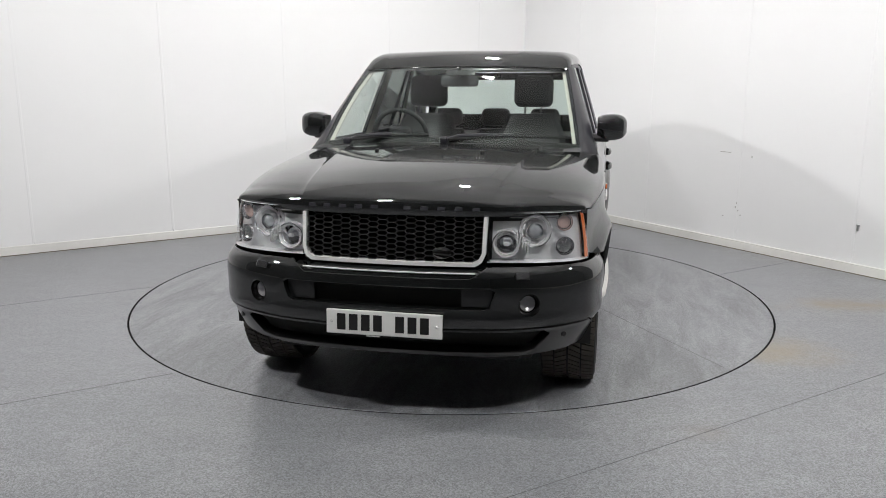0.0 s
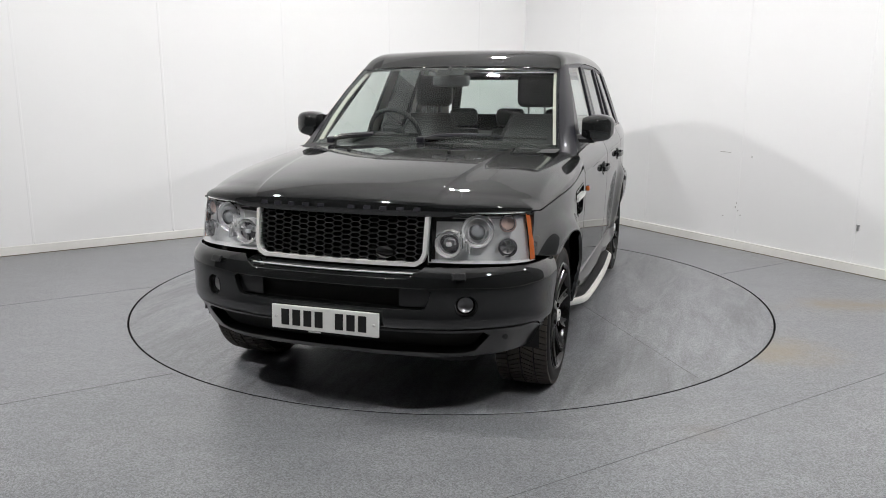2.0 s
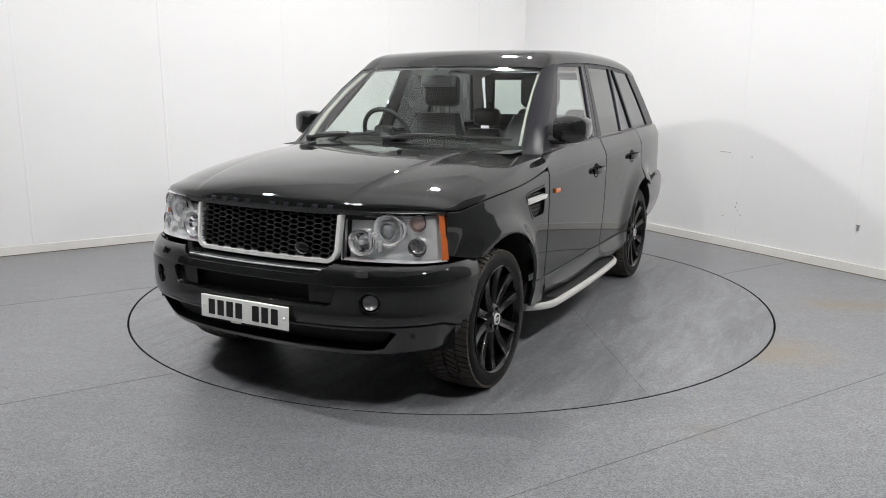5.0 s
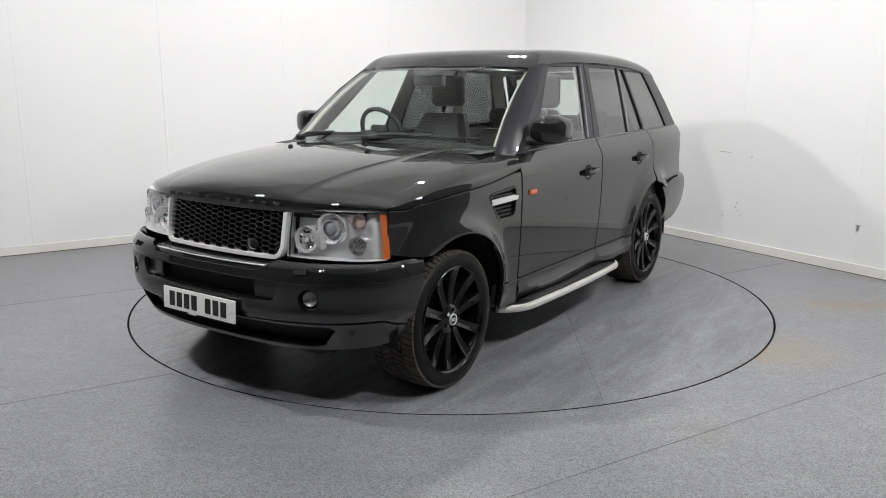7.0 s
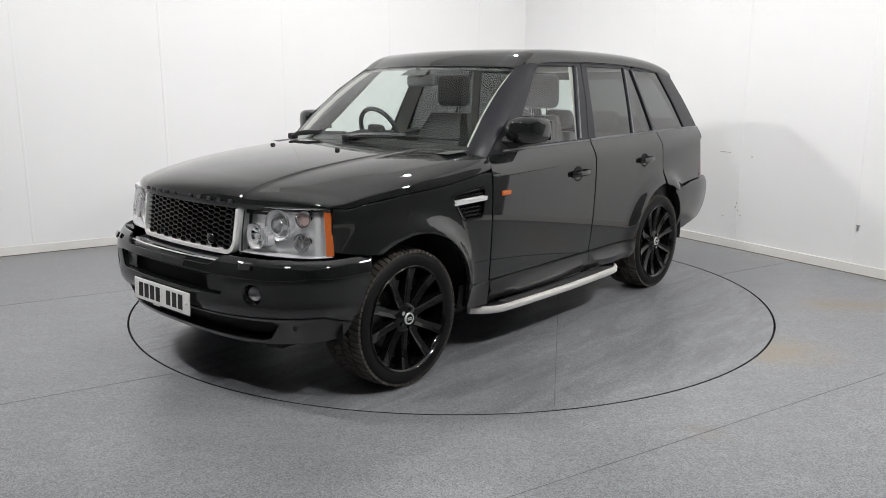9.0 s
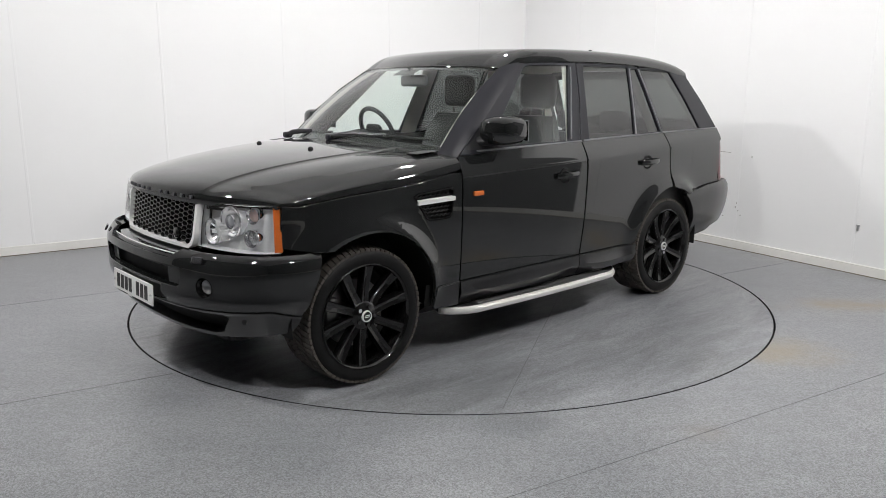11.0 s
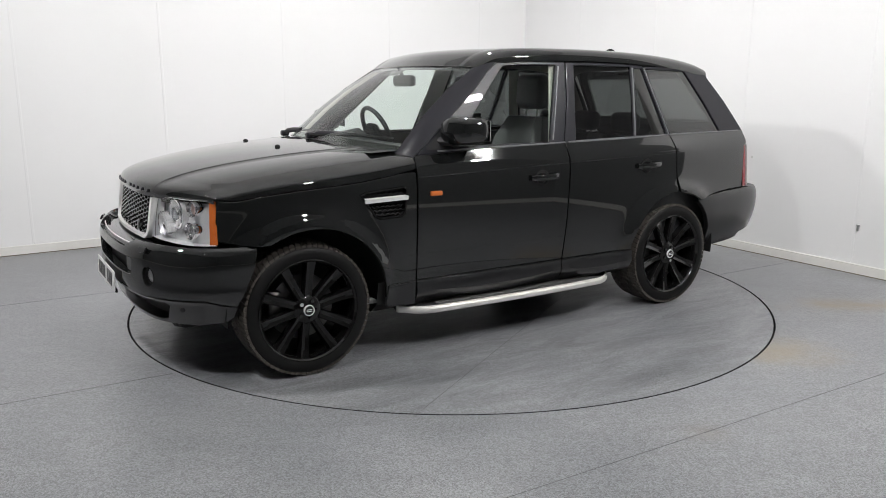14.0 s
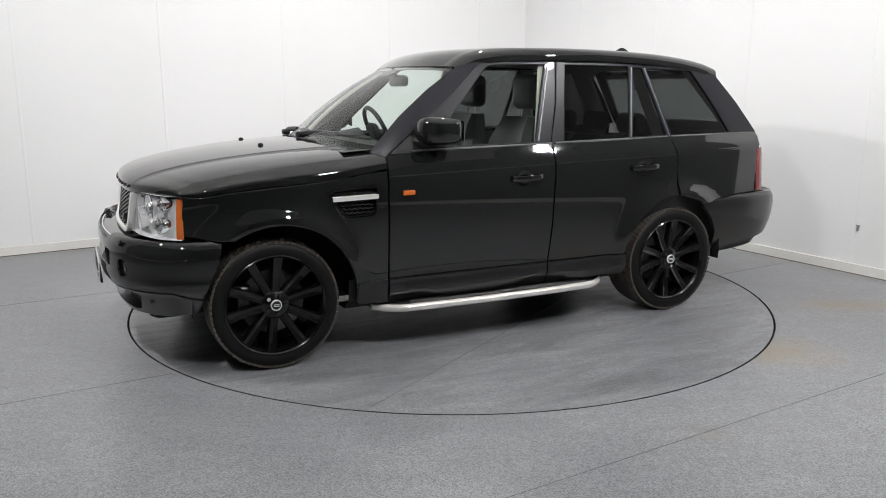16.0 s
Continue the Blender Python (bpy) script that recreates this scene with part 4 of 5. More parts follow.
def build_side_details():
    for g in (1, -1):
        mir = lambda q: Vector((q[0], q[1] * g, q[2]))
        # wing vent
        v = new("wing_vent")
        v.parent = car
        v["label"] = "black mesh wing vent with a silver bar"
        face = lambda x, z, d: mir((x, side(x, z)[1] + d, z))
        loft("backing", [[face(x, z, -0.035) for z in lin(0.80, 1.0, 4)] for x in lin(0.77, 1.09, 6)], M_DARK, v)
        ring = [(1.072, 0.957), (1.04, 0.972), (0.92, 0.981), (0.80, 0.990), (0.783, 0.975), (0.79, 0.90), (0.797, 0.84), (0.815, 0.822), (0.955, 0.818), (0.985, 0.835), (1.03, 0.90)]
        cx, cz = 0.91, 0.905
        loft("surround", [[face(x, z, -0.03), face(x, z, 0.003), face(x + (cx - x) * 0.06, z + (cz - z) * 0.10, 0.002), face(x + (cx - x) * 0.08, z + (cz - z) * 0.13, -0.03)] for x, z in ring + ring[:1]], M_GLOSSB, v, closed=True)
        bm = bmesh.new()
        for r in range(7):
            for c in range(9):
                x, z = 0.79 + c * 0.032 + (0.016 if r % 2 else 0), 0.835 + r * 0.022
                if not inside((x, z), ring):
                    continue
                for k in ((-0.016, 0.008), (0.016, 0.008)):
                    if not inside((x + k[0], z + k[1]), ring):
                        continue
                    A, B = face(x, z, -0.012), face(x + k[0], z + k[1] + 0.004, -0.012)
                    t = Vector((0, 0, 0.0024))
                    n = Vector((0, -0.016 * g, 0))
                    q = [bm.verts.new(w) for w in (A + t, B + t, B - t, A - t)]
                    q2 = [bm.verts.new(w) for w in (A + t + n, B + t + n, B - t + n, A - t + n)]
                    bm.faces.new(q)
                    bm.faces.new((q[0], q2[0], q2[1], q[1]))
                    bm.faces.new((q[3], q[2], q2[2], q2[3]))
        part("mesh", bm, M_MESHB, v)
        loft("bar", [[face(x, 0.924 + (1.04 - x) * 0.0 + dz + (0.02 * (1.04 - x)), d) for d, dz in ((-0.01, -0.014), (0.010, -0.013), (0.013, 0.008), (-0.01, 0.013))] for x in lin(0.783, 1.045, 8)], M_SILVER, v, closed=True, caps=True, label="silver bar across the vent")
        # repeater
        part("side_repeater", box_bm(0.075, 0.022, 0.028, bevel=0.006), M_AMBER, car, "small amber side repeater", m=pose(*face(0.598, 0.937, 0.002)))
        # handles
        for x, z in ((-0.175, 0.985), (-1.075, 1.012)):
            d0 = side(x, z)[1]
            bm = bmesh.new()
            lathe(bm, [(0.0, -0.004), (0.040, -0.001), (0.053, 0.003), (0.056, 0.0015)], 24, "z")
            cup = part("handle_cup", bm, M_DARK, car, "dark recessed handle cup", True, m=pose(x + 0.01, (d0 + 0.0005) * g, z - 0.003, -90 * g, 0, 0) @ Matrix.Diagonal((0.95, 0.85, 1, 1)))
            secs = []
            for k in range(13):
                t = k / 12
                xx = x - 0.115 + 0.215 * t
                o = 0.010 + 0.026 * math.sin(math.pi * min(1, max(0, t * 1.0))) ** 0.5
                hh = 0.017
                y = side(xx, z)[1]
                secs.append([(xx, (y + o + a * 0.009) * g, z + b * hh - 0.006 * (t - 0.5)) for a, b in ((1, 0.5), (1, -0.5), (0.4, -1), (-1, -0.8), (-1, 0.8), (0.4, 1))])
            loft("door_handle", secs, M_PAINT, car, closed=True, caps=True)
        # belt strips and seals
        for nm, xa, xb, z0, z1 in (("belt_strip", 0.55, -0.40, 1.166, 1.181), ("belt_strip", -0.43, -1.33, 1.183, 1.199), ("belt_strip", -1.36, -2.12, 1.200, 1.207)):
            secs = []
            for x in lin(xa, xb, 12):
                z = z0 + (z1 - z0) * (x - xa) / (xb - xa)
                y = glass_side(x, z)[1]
                secs.append([(x, (y + a) * g, z + b) for a, b in ((-0.012, -0.004), (0.010, -0.003), (0.010, 0.003), (-0.006, 0.008))])
            loft(nm, secs, M_BRIGHT, car, closed=True, caps=True, label="slim grey belt strip")
        # side step
        step = new("side_step")
        step.parent = car
        step["label"] = "running board with an aluminium front edge"
        xs = lin(0.80, -0.83, 36)
        out = lambda x: 0.985 - 0.03 * ((x + 0.015) / 0.815) ** 2 - 0.11 * (max(0, abs((x + 0.015) / 0.815) - 0.76) / 0.24) ** 2.2
        secs = [[(x, (out(x) + a) * g, 0.268 + b) for a, b in ((-0.012, -0.024), (0.000, -0.024), (0.009, -0.016), (0.012, 0.004), (0.005, 0.015), (-0.014, 0.019))] for x in xs]
        loft("edge", secs, M_ALU, step, closed=True, caps=True, label="satin aluminium edge")
        secs = [[(x, q * g, z) for q, z in ((min(0.85, out(x) - 0.05), 0.262), (min(0.85, out(x) - 0.05), 0.278), (out(x) - 0.012, 0.288), (out(x) - 0.012, 0.248))] for x in xs]
        loft("tread_board", secs, M_TRIMBLK, step, closed=True, caps=True, label="black ribbed tread")
        for k in range(7):
            secs = [[(x, (0.875 + k * 0.013 + a) * g, 0.2835 + b + 0.0008 * k) for a, b in ((-0.003, 0), (0, 0.004), (0.003, 0))] for x in lin(0.58, -0.66, 8)]
            loft("rib", secs, M_TRIMBLK, step)
        for x in (0.45, -0.55):
            part("bracket", box_bm(0.05, 0.20, 0.02, bevel=0.004), M_DARK, step, m=pose(x, 0.80 * g, 0.255))
        # inner sill
        loft("sill", [[(x, (0.90 + a) * g, z) for a, z in ((0.0, 0.45), (-0.02, 0.32), (-0.10, 0.26), (-0.25, 0.26))] for x in lin(0.95, -0.95, 8)], M_DARK, car)
        # wheel wells
        for cx in (HUB_X, -HUB_X):
            bm = bmesh.new()
            lathe(bm, [(0.455, 0.905), (0.45, 0.62), (0.0, 0.60)], 32, "y", radians(-8), radians(188))
            for vv in bm.verts:
                vv.co = Vector((vv.co.x + cx - (0.02 if cx > 0 else 0), vv.co.y * g, vv.co.z + 0.385))
            part("wheel_arch_liner", bm, M_DARK, car, smooth=True)


def build_glasshouse():
    p = car
    us = [0, 0.008, 0.016, 0.024, 0.032, 0.042, 0.052, 0.065, 0.08, 0.1, 0.12, 0.14, 0.17] + lin(0.2, 0.8, 14) + [0.85, 0.9, 0.95, 0.98, 1.0]
    half = lin(0, 0.78, 10) + lin(0.8, 1.0, 7)
    vs = [-v for v in half[:0:-1]] + half
    rf = grid_sheet("roof", roof, us, vs, M_PAINT, p, "gloss black roof")
    # aerial fin at the rear of the roof
    secs = []
    for k in range(9):
        t = k / 8
        h = 0.075 * math.sin(math.pi * min(1, 0.12 + t * 0.8)) ** 0.8
        w = 0.030 * math.sin(math.pi * (0.08 + t * 0.84)) + 0.004
        x = -1.52 - 0.16 * t
        z = 1.752 - 0.012 * t
        secs.append([(x, w, z - 0.012), (x, w * 0.7, z + h * 0.6), (x, 0, z + h), (x, -w * 0.7, z + h * 0.6), (x, -w, z - 0.012)])
    loft("aerial_fin", secs, M_DARK, p)
    # windscreen with its dark border and the seal
    ws = grid_sheet("windscreen", screen, lin(0.02, 0.985, 14), lin(-0.985, 0.985, 24), M_SCREEN, p, "lightly tinted windscreen", thick=0.004, up=Vector((1, 0, 1)))
    band = lambda u0, u1, v0, v1, nm: loft(nm, [[tuple(Vector(screen(u, v)) + Vector((-0.006, 0, -0.006))) for u in lin(u0, u1, 6)] for v in lin(v0, v1, 20)], M_GLOSSB, ws)
    band(0.0, 0.075, -1, 1, "lower_band")
    band(0.955, 1.0, -1, 1, "upper_band")
    for g in (1, -1):
        band(0.0, 1.0, g * 0.982, g * 1.0, "side_band")
    band(0.86, 0.97, -0.14, 0.14, "sensor_patch")
    # cowl panel
    secs = []
    for v in lin(-0.985, 0.985, 28):
        a = Vector(screen(0.03, v))
        secs.append([tuple(a + Vector((-0.02, 0, -0.004))), tuple(a + Vector((0.025, 0, -0.014))), tuple(a + Vector((0.06, 0, -0.048)))])
    loft("scuttle", secs, M_TRIMBLK, p, label="black plastic scuttle panel")
    # wipers
    for a, b in (((0.905, -0.585, 1.206), (0.878, -0.09, 1.246)), ((0.965, 0.02, 1.222), (0.735, 0.715, 1.232))):
        a, b = Vector(a), Vector(b)
        w = new("wiper")
        w.parent = p
        mid = a.lerp(b, 0.5) + Vector((0.012, 0, 0.012))
        part("arm", tube_bm([a, a.lerp(b, 0.12) + Vector((0, 0, 0.022)), a.lerp(b, 0.3) + Vector((0, 0, 0.024)), a.lerp(b, 0.55) + Vector((0, 0, 0.018))], 0.016, 8, flat=0.8), M_SATIN, w, smooth=True)
        part("pivot_cap", box_bm(0.055, 0.05, 0.04, bevel=0.012), M_SATIN, w, m=pose(a.x, a.y, a.z + 0.002))
        part("blade", tube_bm([a.lerp(b, 0.0 + 0.0) + Vector((0.015, 0, 0.006)), a.lerp(b, 0.3) + Vector((0.006, 0, 0.012)), a.lerp(b, 0.6) + Vector((0.0, 0, 0.012)), b], 0.0075, 6, flat=1.3), M_DARK, w, smooth=True)
    # A pillars
    secs = []
    outer = [(0.712, 0.880, 1.128), (0.70, 0.884, 1.147), (0.447, 0.822, 1.332), (0.238, 0.767, 1.49), (0.075, 0.715, 1.632), (0.02, 0.700, 1.672)]
    for k, o in enumerate(outer):
        t = min(1, max(0, (o[2] - 1.150) / 0.505))
        i = Vector(screen(t, 0.985))
        if k == 0:
            i = Vector(screen(0, 0.985)) + Vector((0, 0, -0.02))
        o = Vector(o)
        n = Vector((0.35, 0.75, 0.4)).normalized()
        secs.append([tuple(i - n * 0.02), tuple(i + n * 0.006), tuple(i.lerp(o, 0.3) + n * 0.014), tuple(i.lerp(o, 0.65) + n * 0.015), tuple(o + n * 0.006), tuple(o - n * 0.02)])
    loft("a_pillar", secs, M_SATIN, p, mirror=True, label="gloss black windscreen pillar")
    # inner pillar linings
    secs = []
    for t in lin(0.05, 1.0, 6):
        i = Vector(screen(t, 0.978)) + Vector((-0.012, 0, -0.012))
        secs.append([tuple(i + Vector((0.0, -0.005, 0))), tuple(i + Vector((-0.012, -0.032, 0))), tuple(i + Vector((-0.035, -0.030, 0)))])
    loft("pillar_lining", secs, M_CREAM, p, mirror=True, label="cream pillar lining")
    # roof rail over the doors
    rail = [(0.03, 1.688), (-0.02, 1.702), (-0.5, 1.706), (-1.0, 1.703), (-1.4, 1.688), (-1.82, 1.656), (-1.82, 1.642), (-1.4, 1.664), (-1.0, 1.681), (-0.5, 1.684), (0.0, 1.682)]
    panel("roof_rail", rail, glass_side, M_PAINT, p, step=0.05, edge=0.003, thick=0.03, label="gloss black cant rail")
    # upper door frames with their window openings
    w1 = [(0.44, 1.190), (0.30, 1.325), (0.15, 1.475), (0.01, 1.618), (-0.03, 1.650), (-0.08, 1.659), (-0.43, 1.664), (-0.345, 1.40), (-0.285, 1.192)]
    f1 = [(0.69, 1.150), (0.435, 1.343), (0.225, 1.502), (0.06, 1.648), (0.0, 1.680), (-0.51, 1.682), (-0.465, 1.43), (-0.390, 1.172)]
    fd = panel("front_door_frame", f1, glass_side, M_SATIN, p, holes=[w1], step=0.05, label="satin black window frame")
    panel("front_door_glass", offset_poly(w1 if area2(w1) > 0 else w1[::-1], -0.008), glass_in, M_GLASS, p, step=0.08, edge=0.001, thick=0.004, label="lightly tinted door window")
    w2 = [(-0.582, 1.664), (-1.085, 1.660), (-1.055, 1.45), (-1.006, 1.198), (-0.496, 1.192), (-0.535, 1.42)]
    w2b = [(-1.122, 1.655), (-1.197, 1.651), (-1.262, 1.43), (-1.326, 1.212), (-1.034, 1.206), (-1.085, 1.43)]
    f2 = [(-0.520, 1.682), (-1.0, 1.679), (-1.205, 1.668), (-1.268, 1.46), (-1.338, 1.206), (-0.90, 1.19), (-0.397, 1.176), (-0.473, 1.43)]
    panel("rear_door_frame", f2, glass_side, M_SATIN, p, holes=[w2, w2b], step=0.05, label="satin black window frame")
    for w in (w2, w2b):
        panel("rear_door_glass", offset_poly(w if area2(w) > 0 else w[::-1], -0.008), glass_in, M_PRIV, p, step=0.08, edge=0.001, thick=0.004, label="dark privacy glass")
    w3 = [(-1.228, 1.650), (-1.628, 1.637), (-1.78, 1.42), (-1.905, 1.214), (-1.368, 1.208), (-1.30, 1.43)]
    f3 = [(-1.212, 1.664), (-1.40, 1.662), (-1.825, 1.640), (-2.02, 1.42), (-2.172, 1.212), (-1.90, 1.205), (-1.345, 1.202), (-1.275, 1.46)]
    panel("rear_quarter_frame", f3, glass_side, M_SATIN, p, holes=[w3], step=0.05, label="satin black rear pillar")
    panel("rear_quarter_glass", offset_poly(w3 if area2(w3) > 0 else w3[::-1], -0.008), glass_in, M_PRIV, p, step=0.08, edge=0.001, thick=0.004, label="dark privacy glass")
    # bright edges between the rear windows
    for a, b in (((-1.103, 1.655), (-1.020, 1.205)), ((-1.212, 1.652), (-1.345, 1.205)), ((-0.447, 1.655), (-0.305, 1.20))):
        secs = []
        for t in lin(0, 1, 8):
            x, z = a[0] + (b[0] - a[0]) * t, a[1] + (b[1] - a[1]) * t
            y = glass_side(x, z)[1]
            secs.append([(x + 0.005, y - 0.004, z), (x + 0.004, y + 0.006, z), (x - 0.004, y + 0.006, z), (x - 0.005, y - 0.004, z)])
        loft("window_trim", secs, M_BRIGHT, p, closed=True, caps=True, mirror=True)


def build_rear():
    p = car
    f = wrap(C_REAR, RZ, RO)
    S = C_REAR.end
    right = [(S - 0.55, 0.788), (S - 0.34, 0.780), (S - 0.13, 0.752), (S - 0.02, 0.738), (S - 0.07, 0.69), (S - 0.125, 0.62), (S - 0.175, 0.53), (S - 0.205, 0.40), (S - 0.26, 0.372), (S - 0.76, 0.46)]
    outl = right + [(-a, b) for a, b in right[::-1]]
    panel("rear_bumper", outl, f, M_SILLPL, p, step=0.05, mirror=False, outward=(-1, 0, 0), thick=0.04, label="dark satin rear bumper")
    right = [(S - 0.76, 0.453), (S - 0.26, 0.365), (S - 0.21, 0.385), (S - 0.25, 0.33), (S - 0.84, 0.38)]
    low = right + [(-a, b) for a, b in right[::-1]]
    panel("rear_lower_valance", low, wrap(C_REAR, RZ, RO, -0.035), M_TRIMBLK, p, step=0.05, mirror=False, outward=(-1, 0, 0), thick=0.03)
    # tail lamps
    for g in (1, -1):
        t = new("tail_light")
        t.parent = p
        t["label"] = "tall red tail light with clear sections"
        tf = lambda a, z, d: (-2.137 - 0.135 * a - 0.06 * (1.1 - z), (0.872 + d - 0.075 * a ** 2.4 + 0.05 * (1.1 - z)) * g, z)
        loft("red_lens", [[tf(a, z, 0.004) for z in lin(0.795, 1.098, 8)] for a in lin(0, 0.62, 6)], M_RED, t)
        loft("clear_lens", [[tf(a, z, 0.005) for z in lin(0.90, 1.06, 6)] for a in lin(0.62, 1.0, 5)], M_WHITEL, t)
        loft("red_corner", [[tf(a, z, 0.003) for z in lin(0.795, 0.90, 4)] for a in lin(0.62, 1.1, 5)], M_RED, t)
        loft("red_top", [[tf(a, z, 0.003) for z in lin(1.06, 1.098, 3)] for a in lin(0.62, 1.1, 5)], M_RED, t)
        loft("housing", [[(-2.10, 0.85 * g, z), (-2.25, 0.80 * g, z), (-2.33, 0.66 * g, z)] for z in lin(0.78, 1.12, 3)], M_PAINT, t)
    # tailgate and rear window
    def gate(y, z):
        x = crom([0.75, 0.95, 1.18, 1.24, 1.66], [-2.38, -2.375, -2.33, -2.25, -1.90], z)
        return (x + 0.10 * (abs(y) / 0.8) ** 2.5, y, z)
    wn = lambda z: 0.80 - 0.28 * max(0, z - 1.18)
    ol = [(-wn(0.78), 0.78), (-0.80, 1.18), (-wn(1.655), 1.655), (wn(1.655), 1.655), (0.80, 1.18), (wn(0.78), 0.78)]
    rw = [(-0.70, 1.27), (-0.585, 1.60), (0.585, 1.60), (0.70, 1.27)]
    panel("tailgate", ol, gate, M_PAINT, p, holes=[rw], step=0.08, mirror=False, outward=(-1, 0, 0.3), label="gloss black tailgate")
    panel("rear_window", offset_poly(rw if area2(rw) > 0 else rw[::-1], -0.01), lambda y, z: (gate(y, z)[0] + 0.01, y, z), M_REARW, p, step=0.12, edge=0.001, thick=0.004, mirror=False, outward=(-1, 0, 0.3))
    # underbody
    bm = box_bm(4.1, 1.20, 0.14, (-0.05, 0, 0.34), bevel=0.04)
    part("underbody", bm, M_DARK, p, "dark underbody")
    part("front_crossmember", box_bm(0.16, 1.3, 0.10, (1.9, 0, 0.33), bevel=0.03), M_DARK, p)
    for x in (HUB_X, -HUB_X):
        part("axle", tube_bm([(x, -0.7, HUB_Z), (x, 0.7, HUB_Z)], 0.05, 10), M_DARK, p)
    part("exhaust_pipe", tube_bm([(-1.2, 0.55, 0.30), (-1.9, 0.58, 0.31), (-2.25, 0.58, 0.33)], 0.035, 10), M_STEEL, p)


def build_mirrors():
    for g in (1, -1):
        m = new("door_mirror")
        m.parent = car
        m["label"] = "gloss black door mirror"
        secs = []
        for k in range(13):
            t = k / 12
            y = 0.885 + 0.178 * t
            # housing swells from the stalk and closes at the tip
            s = math.sin(math.pi * min(1.0, 0.16 + 0.74 * t)) ** 0.35
            if t > 0.85:
                s *= (1 - ((t - 0.85) / 0.15) ** 2 * 0.28)
            hz, hx = 0.082 * s, 0.104 * s
            cx, cz = 0.450 - 0.055 * t, 1.280 + 0.003 * t
            row = []
            for a in range(16):
                q = 2 * math.pi * a / 16
                cxx, czz = math.cos(q), math.sin(q)
                e = 0.55
                row.append((cx + hx * math.copysign(abs(cxx) ** e, cxx) * (1.0 if cxx > 0 else 1.15), y * g, cz + hz * math.copysign(abs(czz) ** e, czz)))
            secs.append(row)
        loft("shell", secs, M_PAINT, m, closed=True, caps=True)
        bm = bmesh.new()
        box_bm(0.006, 0.135, 0.115, (0.296, 0.975 * g, 1.28), bevel=0.002, bm=bm)
        part("mirror_glass", bm, M_MIRROR, m, "mirror glass")
        secs = []
        for k in range(7):
            t = k / 6
            y = 0.855 + 0.10 * t
            z = 1.222 - 0.004 * t
            cx = 0.50 - 0.03 * t
            secs.append([(cx + 0.045 * math.cos(q) * (1 - 0.2 * t), y * g, z + 0.026 * math.sin(q)) for q in lin(0, 2 * math.pi * 11 / 12, 11)])
        loft("stalk", secs, M_TRIMBLK, m, closed=True, caps=True, label="matt black stalk")
        loft("corner_plate", [[(x, (glass_side(x, z)[1] + 0.004) * g, z) for z in lin(1.175, zt, 4)] for x, zt in ((0.62, 1.195), (0.56, 1.235), (0.50, 1.285), (0.44, 1.32), (0.40, 1.30))], M_TRIMBLK, m)


